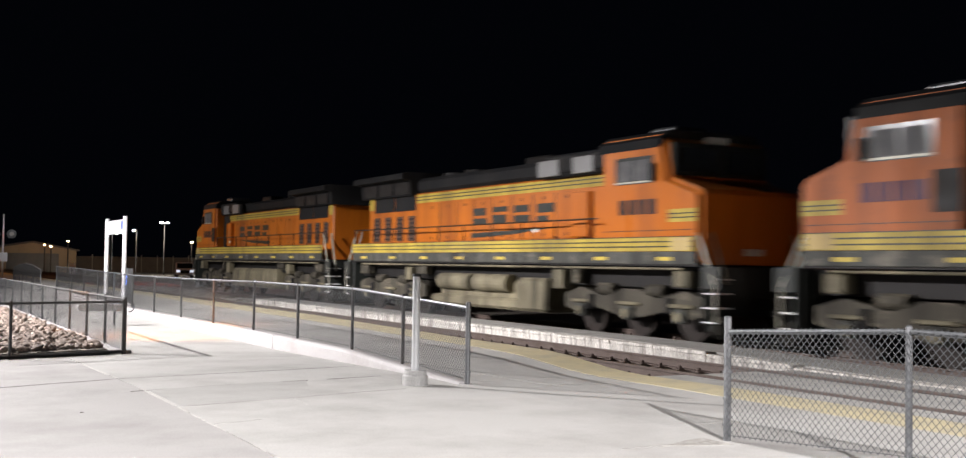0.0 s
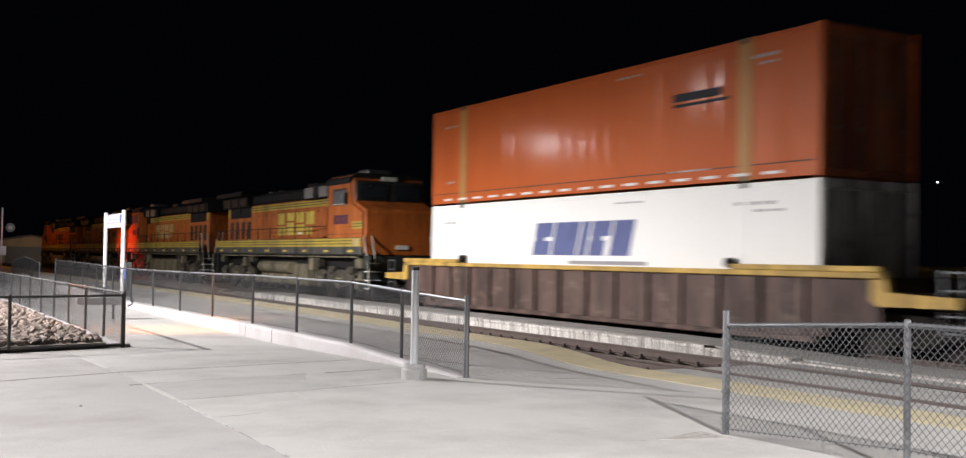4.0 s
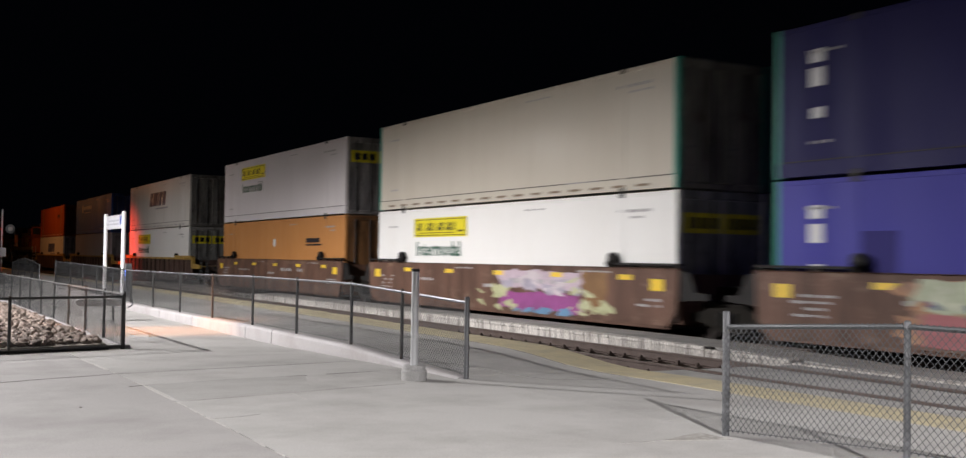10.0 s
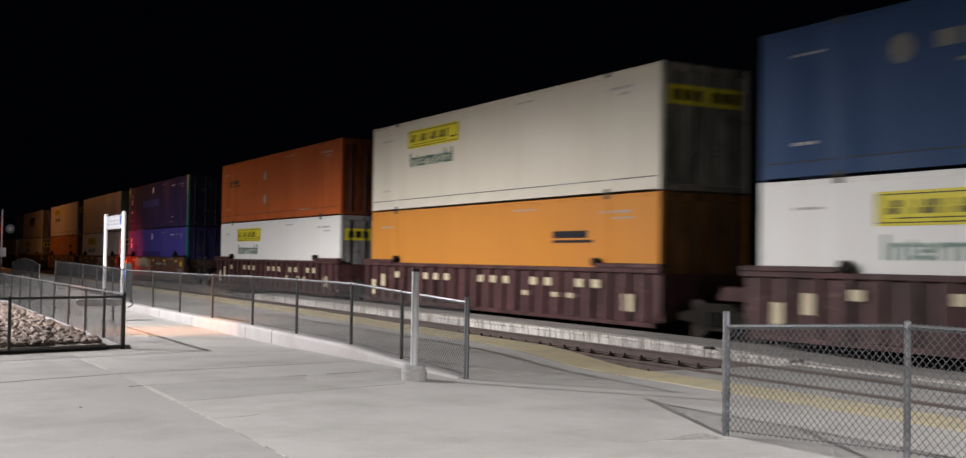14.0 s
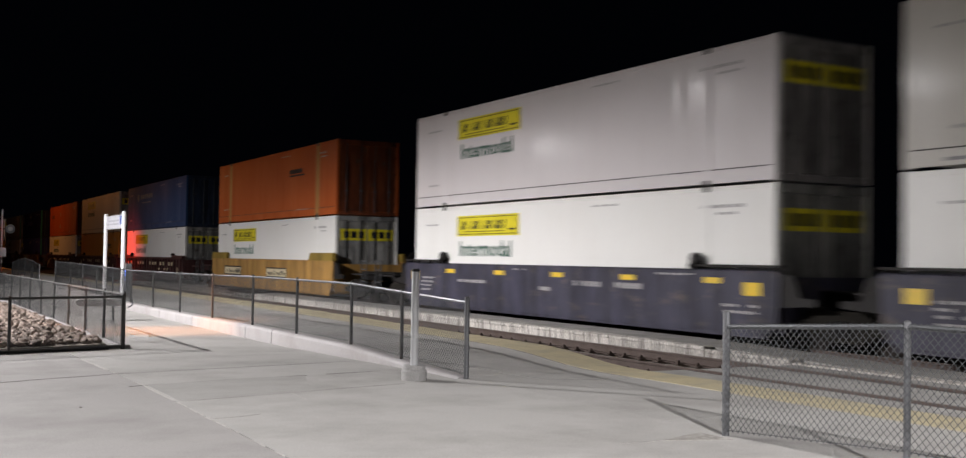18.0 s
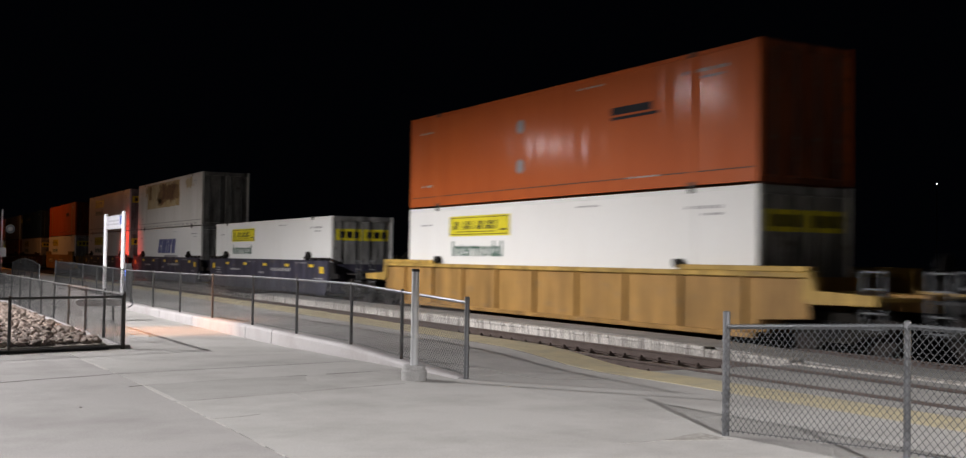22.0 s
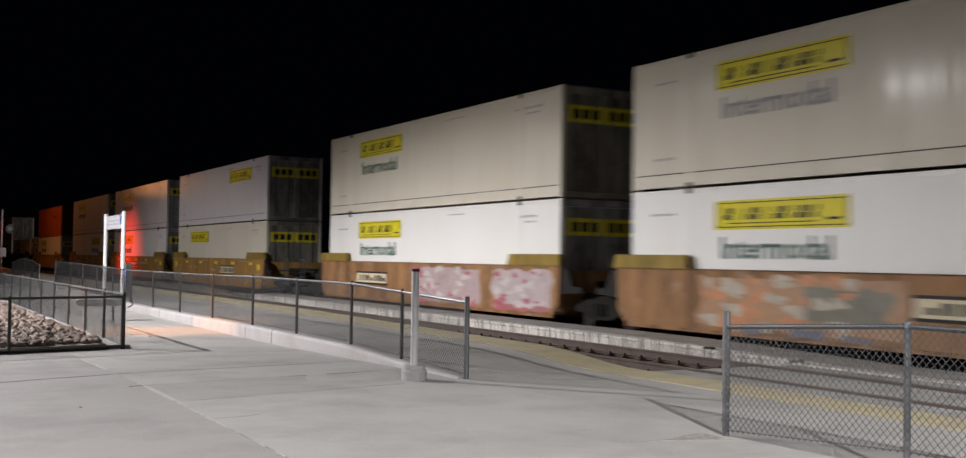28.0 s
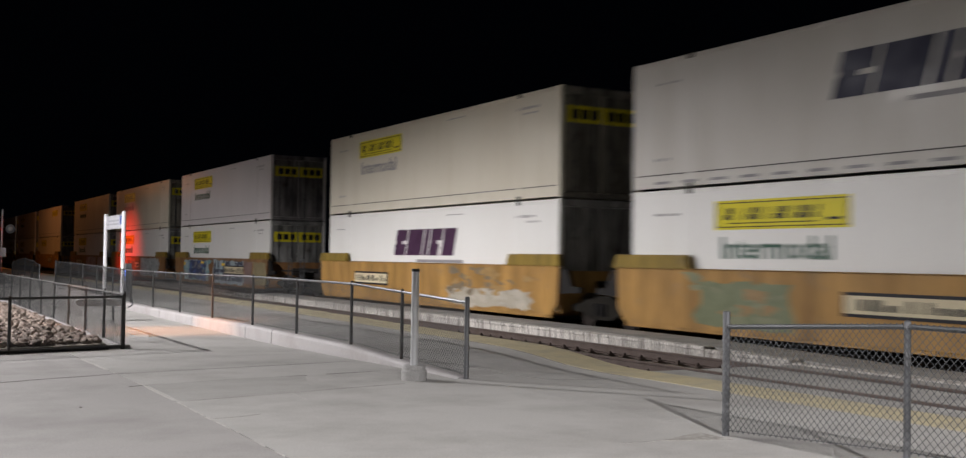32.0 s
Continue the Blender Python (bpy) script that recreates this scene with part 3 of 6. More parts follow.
for i in range(300):
    y = 20.6 + 6.5 * rng.random() ** 1.5
    x = rng.uniform(0.6, 3.72)
    if y < 21.15 - 0.295 * (3.78 - x) + 0.1:
        y += 0.8
    r = part("rock", ROCKS[i % 7], None, bed)
    s = rng.uniform(0.05, 0.1)
    r.matrix_basis = Matrix.LocRotScale((x, y, -0.03 + s * 0.3 + 0.06 * noise.noise(Vector((x * .7, y * .7, 0)))), Euler((rng.uniform(-.5, .5), rng.uniform(-.5, .5), rng.uniform(0, 6))),
                                        (s * rng.uniform(.8, 1.35), s, s * rng.uniform(.7, 1.0)))
bm = bmesh.new()
for i in range(2200):
    y, x = 20.2 + 18 * rng.random() ** 1.4, rng.uniform(-1.0, 3.74)
    if y < 21.15 - 0.295 * (3.78 - x) + 0.1:
        continue
    s = rng.uniform(0.045, 0.095)
    bmesh.ops.create_icosphere(bm, subdivisions=1, radius=s, matrix=Matrix.LocRotScale((x, y, s * 0.25), Euler((rng.uniform(-.6, .6), 0.3, rng.uniform(0, 6))), (1.3, 1, 0.65)))
tagged(part("rock_fill", bm, ROCK, bed), kind="stuff")

# ---- small things on the plaza and platform ----
po = thing("bollard_post", "short round galvanised post with black cap on a concrete footing", "post", pose(6.4, 13.35, 0))
bm = bmesh.new()
cyl(bm, (0, 0, -0.05), (0, 0, 0.125), 0.172, 28)
cyl(bm, (0, 0, 0.125), (0, 0, 0.15), 0.172, 28, 0.15)
cyl(bm, (0, 0, 0.15), (0, 0, 0.2), 0.155, 28, 0.15)
part("footing", bm, mat("footing_concrete", (0.34, 0.335, 0.325), 0.8, 0, 0.12, 50, 2, 0.3), po, "weathered round concrete footing")
tubes("pole", GALVL, po, ((0, 0, 0.2), (0, 0, 1.46), 0.052), seg=20)
tubes("cap", RUBBER, po, ((0, 0, 1.46), (0, 0, 1.5), 0.056), seg=20)

sg = thing("platform_sign", "white two-post station sign with a blank pale board", "sign", pose(7.6, 41.2, 0.19))
for y in (-1.66, 1.72):
    tubes("post", WHITEP, sg, ((0, y, -0.1), (0, y, 2.95), 0.075), seg=12)
boxes("board", mat("sign_board", (0.62, 0.62, 0.66), 0.35, 0, 0.04), sg, (-0.03, 0.03, -1.58, 1.64, 2.35, 2.85), bevel=0.006)
boxes("lettering", mat("sign_grey", (0.47, 0.47, 0.52), 0.5), sg, (-0.034, -0.031, -0.9, 1.3, 2.5, 2.56), (-0.034, -0.031, -0.9, 1.0, 2.62, 2.68))
boxes("badge", mat("sign_blue", (0.03, 0.08, 0.35), 0.4), sg, (-0.036, -0.031, -1.55, -1.1, 2.5, 2.8))

hb = thing("curved_bench", "low grey metal bench with rounded ends beside the ramp walk", "bench", pose(5.2, 30.0, -0.12))
bm = bmesh.new()
prism(bm, [(-0.5 + 0.09 * math.cos(w), 0.48 + 0.09 * math.sin(w)) for w in (math.pi / 2 + math.pi * i / 8 for i in range(9))]
      + [(0.52 + 0.09 * math.cos(w), 0.48 + 0.09 * math.sin(w)) for w in (-math.pi / 2 + math.pi * i / 8 for i in range(9))], 1, -0.2, 0.2)
part("seat", bm, GALVL, hb, "mottled grey rounded seat shell")
for x in (-0.35, 0.35):
    tubes("leg", GALV, hb, ((x, 0, 0), (x, 0, 0.4), 0.03))
tubes("hoop", GALV, hb, *[((0.72 + 0.13 * math.cos(a), 0, 0.48 + 0.13 * math.sin(a)), (0.72 + 0.13 * math.cos(a + 0.4), 0, 0.48 + 0.13 * math.sin(a + 0.4)), 0.018) for a in (0.4 * i - 1.6 for i in range(8))], label="bent end hoop")
kk = thing("help_point", "slim grey help point post with a lit blue panel", "help point", pose(7.6, 38.6, 0.17))
boxes("body", GALV, kk, (-0.1, 0.1, -0.12, 0.12, 0, 1.15), bevel=0.01)
boxes("panel", mat("blue_panel_glow", (0.1, 0.22, 1.0), 0.4, emit=2.5), kk, (-0.104, -0.1, -0.03, 0.03, 0.58, 0.95), label="glowing blue panel")

cs = thing("crossing_signal", "white grade crossing signal mast with round lamp heads", "signal", pose(7.35, 79, -0.1))
tubes("mast", WHITEP, cs, ((0, 0, 0), (0, 0, 4.6), 0.06), seg=10)
tubes("crossarm", BLACK, cs, ((-0.75, 0, 3.3), (0.75, 0, 3.3), 0.035), seg=8)
for x in (-0.5, 0.5):
    tubes("lamp_backing", GALV, cs, ((x, -0.12, 3.3), (x, -0.09, 3.3), 0.3), seg=20)
    tubes("lamp_housing", mat("lamp_shell", (0.5, 0.48, 0.46), 0.4, 0.3), cs, ((x, -0.3, 3.3), (x, -0.12, 3.3), 0.14), seg=16)
    tubes("lens", mat("red_lens_glow", (1.0, 0.02, 0.01), 0.3, emit=8), cs, ((x + 0.02, 0.02, 3.3), (x + 0.02, 0.05, 3.3), 0.14), seg=16, label="lit red signal lens")
boxes("relay_box", WHITEP, cs, (-0.25, 0.25, -0.4, -0.1, 1.45, 2.05), bevel=0.02)
boxes("base", KERB, cs, (-0.3, 0.3, -0.3, 0.3, -0.3, 0.12), bevel=0.02)
cb = thing("signal_cabinet", "white painted signal relay cabinet", "cabinet", pose(6.3, 77, -0.1))
boxes("body", WHITEP, cb, (-0.5, 0.5, -0.35, 0.35, 0.1, 2.0), bevel=0.02)
boxes("base", KERB, cb, (-0.6, 0.6, -0.45, 0.45, -0.3, 0.1), bevel=0.02)

# ---- light poles ----
POLE = mat("pole_grey", (0.2, 0.2, 0.2), 0.5, 0.4)
for x, y, z, e, c, cone, edge, tilt in LAMPS:
    lp = thing("street_lamp", "tall grey platform lamp with a lit white head", "street lamp", pose(x - 1.0, y, 0), group="platform lamps")
    tubes("pole", POLE, lp, ((0, 0, -0.4), (0, 0, z), 0.07), seg=10)
    tubes("arm", POLE, lp, ((0, 0, z), (1.0, 0, z + 0.1), 0.04), seg=8)
    boxes("head", POLE, lp, (0.75, 1.25, -0.18, 0.18, z + 0.06, z + 0.16), bevel=0.02)
    boxes("lens", mat("lamp_lens_white", (1, 0.96, 0.9), 0.3, emit=30), lp, (0.8, 1.2, -0.14, 0.14, z + 0.04, z + 0.06))
    lamp("platform_light", "SPOT", pose(x, y, z - 0.2, -tilt), e, c, 0.17, spot=cone, blend=edge)
# amber wall light that pools on the ramp walk
lamp("amber_light", "SPOT", look((-2.4, 27.4, 8.3), (5.9, 25.7, -0.1)), 6500, (1.0, 0.34, 0.05), 0.08, spot=20, blend=0.8)
# red crossing lamp
lamp("crossing_light", "SPOT", look((9.4, 78.6, 2.4), (15.3, 77.5, 1.2)), 2300, (1.0, 0.045, 0.018), 0.1, spot=78, blend=1.0)
# sodium light over the road crossing
lamp("sodium_light", "POINT", pose(6, 112, 9), 800, (1.0, 0.38, 0.11), 1.5)


# ---- far side of the tracks ----
def far_lamp(x, y, z, col, size, heads, label):
    t = thing("street_lamp", label, "street lamp", pose(x, y, -0.42), group="far lot lamps")
    tubes("pole", mat("far_pole_dark", (0.05, 0.045, 0.04), 0.7), t, ((0, 0, 0), (0, 0, z + 0.42), 0.09), seg=8)
    for hx in heads:
        boxes("head", mat("far_lamp_%d" % round(col[2] * 10), col, 0.3, emit=30 if col[2] > .5 else 18), t,
              (hx - size, hx + size, -size, size, z + 0.42 - size * .4, z + 0.42 + size * .4), bevel=size * .3, label="glowing lamp head")
    return t


CW, CA = (1.0, 0.97, 0.92), (1.0, 0.62, 0.25)
far_lamp(33.2, 146.5, 6.5, CW, 0.2, (-0.4, 0.35), "tall car park lamp with glaring white heads")
far_lamp(29.7, 147, 5.4, CW, 0.18, (-0.35,), "tall car park lamp with a glaring white head")
far_lamp(26.8, 148, 4.9, CW, 0.16, (-0.6, 0.5), "tall car park lamp with white heads")
far_lamp(42.3, 144, 7.5, CW, 0.22, (-0.7, 0.7), "tall twin-headed car park lamp with glaring white heads")
far_lamp(36.6, 145.5, 4.0, CA, 0.2, (0,), "amber yard lamp on a low pole")
far_lamp(19.9, 158, 3.4, CA, 0.16, (0,), "small amber yard lamp")
far_lamp(21.1, 161, 3.2, CA, 0.16, (0,), "small amber yard lamp")
far_lamp(23.6, 163, 4.0, CA, 0.16, (0,), "small amber yard lamp")
far_lamp(157, 124, 15.6, CW, 0.09, (0,), "distant white lamp on a tall pole")
lamp("car_park_light", "POINT", pose(31.5, 145.0, 5.6), 1100, CW, 0.3)
lamp("yard_light", "POINT", pose(20.5, 156.0, 3.6), 110, CA, 0.3)
bd = thing("building", "low tan building with a wide dark doorway", "building", pose(19.5, 168, -0.42))
TAN = mat("tan_stucco", (0.42, 0.31, 0.2), 0.85, 0, 0.1, 8, 0.5, 0.2)
bm = bmesh.new()
prism(bm, [(-6, 0), (6, 0), (6, 3.2), (0, 4.2), (-6, 3.2)], 1, 0, 14)
part("wall", bm, TAN, bd)
bm = bmesh.new()
prism(bm, [(-6.4, 3.1), (0, 4.2), (6.4, 3.1), (6.4, 3.3), (0, 4.45), (-6.4, 3.3)], 1, -0.4, 14.4)
part("roof", bm, mat("roof_dark", (0.12, 0.1, 0.09), 0.8), bd)
boxes("door", mat("roller_door", (0.16, 0.16, 0.16), 0.6), bd, (-3.4, 3.6, -0.05, 0.05, 0, 2.7), label="wide grey roller door")
bf = thing("boundary_fence", "tall dark slatted boundary fence with light posts", "fence", pose(0, 172, -0.42))
for i in range(24):
    x = 26 + i * 2.4
    boxes("post", mat("fence_post_pale", (0.3, 0.24, 0.17), 0.7), bf, (x - 0.07, x + 0.07, -0.07, 0.07, 0, 2.7))
    boxes("panel", mat("fence_panel_brown", (0.13, 0.09, 0.06), 0.8), bf, (x + 0.07, x + 2.33, -0.02, 0.02, 0.05, 2.4))
tk = thing("pickup_truck", "white pickup truck waiting at the crossing", "vehicle", pose(29.3, 119.5, -0.42, 0, 0, -12))
TW = paint("truck_white", (0.85, 0.86, 0.88), 0.3, 0.1)
bm = bmesh.new()
prism(bm, [(-2.6, 0.45), (2.6, 0.45), (2.6, 1.1), (1.0, 1.1), (0.5, 1.75), (-0.9, 1.75), (-1.1, 1.1), (-2.6, 1.1)], 0, -0.95, 0.95)
bmesh.ops.bevel(bm, geom=bm.edges[:], offset=0.06, segments=2, affect="EDGES")
part("body", bm, TW, tk)
GLASS = mat("dark_glass", (0.02, 0.025, 0.03), 0.08, 0, 0.02, 30, 3, 0, spec=0.8)
bm = bmesh.new()
prism(bm, [(-1.08, 1.16), (-0.92, 1.66), (-0.97, 1.68), (-1.14, 1.16)], 0, -0.8, 0.8)
part("windscreen", bm, GLASS, tk)
for x in (-0.7, 0.7):
    boxes("headlight", mat("headlight_lens", (0.8, 0.85, 1), 0.2, emit=0.5), tk, (x - 0.18, x + 0.18, -2.64, -2.59, 0.75, 0.95))
boxes("grille", BLACK, tk, (-0.45, 0.45, -2.63, -2.59, 0.62, 0.95))
for x in (-0.8, 0.8):
    for y in (-1.6, 1.7):
        tubes("wheel", RUBBER, tk, ((x - 0.13, y, 0.38), (x + 0.13, y, 0.38), 0.38), seg=20)
ub = thing("utility_box", "pale utility box on a post far beyond the tracks", "utility box", pose(19.6, 132, -0.42))
boxes("body", WHITEP, ub, (-0.3, 0.3, -0.25, 0.25, 0.25, 1.5), bevel=0.03)
boxes("base", KERB, ub, (-0.4, 0.4, -0.35, 0.35, 0.0, 0.25), bevel=0.02)

# ---- the train ----
SPEED = 15.5
MOVERS = []  # (thing, y at the start, z, turn)
L53 = 16.154
CH = 2.9


def on_train(ob, y, z, turn=0.0):
    MOVERS.append((ob, y, z, turn))
    return ob


FACE = Matrix(((0, 0, -1), (-1, 0, 0), (0, 1, 0))).to_4x4()  # lettering on the side that faces the platform
CACHE = {}


def cached(key, make, material):
    if key not in CACHE:
        bm = bmesh.new()
        make(bm)
        CACHE[key] = mesh_of(key[0], bm, material)
    return CACHE[key]


def cpart(key, make, material, parent, label="", loc=None):
    ob = part(key[0], cached((*key, material.name), make, material), None, parent, label)
    if loc:
        ob.location = loc
    return ob


def word_mesh(word, size, material, bold=0.0):
    key = ("lettering", word, size, material.name)
    if key not in CACHE:
        cu = bpy.data.curves.new("word", "FONT")
        cu.body, cu.size, cu.extrude, cu.offset = word, size, 0.002, bold
        cu.resolution_u = 2
        ob = bpy.data.objects.new("word", cu)
        me = bpy.data.meshes.new_from_object(ob)
        bpy.data.objects.remove(ob)
        me.materials.clear()
        me.materials.append(material)
        CACHE[key] = me
    return CACHE[key]


def body_mesh(bm, ribs, depth):
    ys, xs = [0.03], [1.292]
    n = ribs
    w = (L53 - 0.4) / n
    for i in range(n):
        y = 0.2 + i * w
        ys += [y, y + w * 0.42, y + w * 0.5, y + w * 0.92]
        xs += [1.292, 1.292, 1.292 - depth, 1.292 - depth]
    ys += [L53 - 0.03]
    xs += [1.292]
    for s in (-1, 1):
        lo = [bm.verts.new((s * x, y, 0.14)) for x, y in zip(xs, ys)]
        hi = [bm.verts.new((s * x, y, CH - 0.1)) for x, y in zip(xs, ys)]
        for i in range(len(ys) - 1):
            bm.faces.new((lo[i], lo[i + 1], hi[i + 1], hi[i]) if s > 0 else (lo[i + 1], lo[i], hi[i], hi[i + 1]))
    box(bm, -1.24, 1.24, 0.03, L53 - 0.03, 0.1, 0.16)
    box(bm, -1.28, 1.28, 0.03, L53 - 0.03, CH - 0.07, CH - 0.03)
    box(bm, -1.28, 1.28, L53 - 0.06, L53 - 0.02, 0.14, CH - 0.05)
    box(bm, -1.28, 1.28, 0.05, 0.09, 0.14, CH - 0.05)


SIGNY = mat("sign_yellow", (0.72, 0.62, 0.03), 0.4, 0, 0.04, 40, 2, 0.02)
INK = mat("black_vinyl", (0.015, 0.015, 0.02), 0.45, 0, 0.05, 40, 2, 0.02)
GREEN = mat("green_vinyl", (0.05, 0.12, 0.085), 0.45, 0, 0.05, 40, 2, 0.02)
PALEGREEN = mat("faded_green_vinyl", (0.2, 0.3, 0.26), 0.5, 0, 0.05, 40, 2, 0.02)
NAVY = mat("navy_vinyl", (0.03, 0.031, 0.06), 0.45, 0, 0.05, 40, 2, 0.02)
BLUEV = mat("blue_vinyl", (0.11, 0.13, 0.27), 0.45, 0, 0.05, 40, 2, 0.02)
REDV = mat("maroon_vinyl", (0.06, 0.024, 0.06), 0.45, 0, 0.05, 40, 2, 0.02)
STENC = mat("faint_stencil", (0.38, 0.37, 0.37), 0.5, 0, 0.1, 40, 2, 0.02)
GREYV = mat("grey_vinyl", (0.30, 0.29, 0.30), 0.5, 0, 0.05, 40, 2, 0.02)
WHITEV = mat("white_vinyl", (0.72, 0.72, 0.72), 0.45, 0, 0.05, 40, 2, 0.02)
RUST = mat("rust_stain", (0.21, 0.12, 0.05), 0.85, 0, 0.3, 10, 1.5, 0.2, (0.3, 0.19, 0.08), 0.9, streak=True)
BURN = mat("burnt_rust", (0.13, 0.06, 0.028), 0.9, 0, 0.3, 8, 1.8, 0.2, (0.26, 0.15, 0.06), 1.0, streak=True)
for m in (SIGNY, INK, GREEN, PALEGREEN, NAVY, BLUEV, REDV, GREYV, STENC, WHITEV):
    m.node_tree.nodes["Principled BSDF"].inputs["Specular IOR Level"].default_value = 0.15
CASTM = mat("dark_casting", (0.05, 0.045, 0.04), 0.7, 0.2)
SX = -1.2965


def bars(name, material, parent, rects, x=SX, label=""):
    """Plain bars (y0, y1, z0, z1) a few millimetres proud of the side."""
    bm = bmesh.new()
    for y0, y1, z0, z1 in rects:
        box(bm, x - 0.003, x, y0, y1, z0, z1)
        if name not in ("sign_frame", "data_text"):
            part(name, bm, material, parent, label)
            bm = bmesh.new()
    if len(bm.verts):
        part(name, bm, material, parent, label)


def sign_panel(parent, y, z, text_mat=GREEN, faded=False, sub=True):
    """Yellow company panel with a black frame and dark blocks, and the word below it."""
    bars("sign_panel", SIGNY, parent, [(y, y + 3.6, z, z + 0.6)], label="yellow company panel with dark blocks")
    b = [(y + 0.05, y + 3.55, z + 0.045, z + 0.065), (y + 0.05, y + 3.55, z + 0.535, z + 0.555), (y + 0.05, y + 0.075, z + 0.045, z + 0.555), (y + 3.525, y + 3.55, z + 0.045, z + 0.555)]
    for y0, w_ in ((3.1, 0.22), (2.72, 0.07), (2.35, 0.24), (2.08, 0.07), (1.62, 0.26), (1.36, 0.1), (1.0, 0.26), (0.76, 0.1)):
        b += [(y + y0, y + y0 + w_, z + 0.2, z + 0.31), (y + y0 - 0.04, y + y0 - 0.04 + w_ * 0.8, z + 0.32, z + 0.44)]
    b += [(y + 0.2, y + 0.55, z + 0.15, z + 0.2), (y + 0.8, y + 3.2, z + 0.12, z + 0.14)]
    bars("sign_frame", INK, parent, b, SX - 0.003)
    if sub:
        w = part("lettering", word_mesh("Intermodal", 0.62, text_mat, 0.012), None, parent, "dark green lettering reading Intermodal")
        w.matrix_basis = Matrix.Translation((SX - 0.002, y + 3.45, z - 0.58)) @ FACE @ Matrix.Diagonal((1.12, 1.0, 1, 1))


def slant_blocks(parent, y, z, material, h=0.84, x=SX, lean=0.3, label="slanted dark company blocks"):
    """A company mark as plain slanted blocks of unlike widths, some of them slit."""
    a = y
    for w, cut in ((0.84, 0.16), (1.12, 0.0), (0.36, 0.0), (0.8, 0.2), (0.8, 0.0)):
        bm = bmesh.new()
        for z0, z1, wd in ((0, 0.44, w * (0.8 if cut == 0.2 else 1)), (0.56, 1, w)) if cut else ((0, 1, w),):
            prism(bm, [(a - lean * z0 * h, z + z0 * h), (a - wd - lean * z0 * h, z + z0 * h), (a - wd - lean * z1 * h, z + z1 * h), (a - lean * z1 * h, z + z1 * h)], 0, x - 0.003, x)
        if cut:
            prism(bm, [(a - 0.05 - lean * 0.43 * h, z + 0.43 * h), (a - w * 0.6 - lean * 0.43 * h, z + 0.43 * h), (a - w * 0.6 - lean * 0.57 * h, z + 0.57 * h), (a - 0.05 - lean * 0.57 * h, z + 0.57 * h)], 0, x - 0.003, x)
        part("company_mark", bm, material, parent, label)
        a -= w + 0.09


def soiled_shaded(pm):
    """Container door paint: road film and rust, plus the ends' shade as a 0.4 darkening."""
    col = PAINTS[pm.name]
    return worn("soiled_shaded_" + pm.name, tuple(c * 0.4 + 0.012 for c in col), (0.10, 0.075, 0.055), 0.75, 0.9, (0.035, 0.028, 0.022))


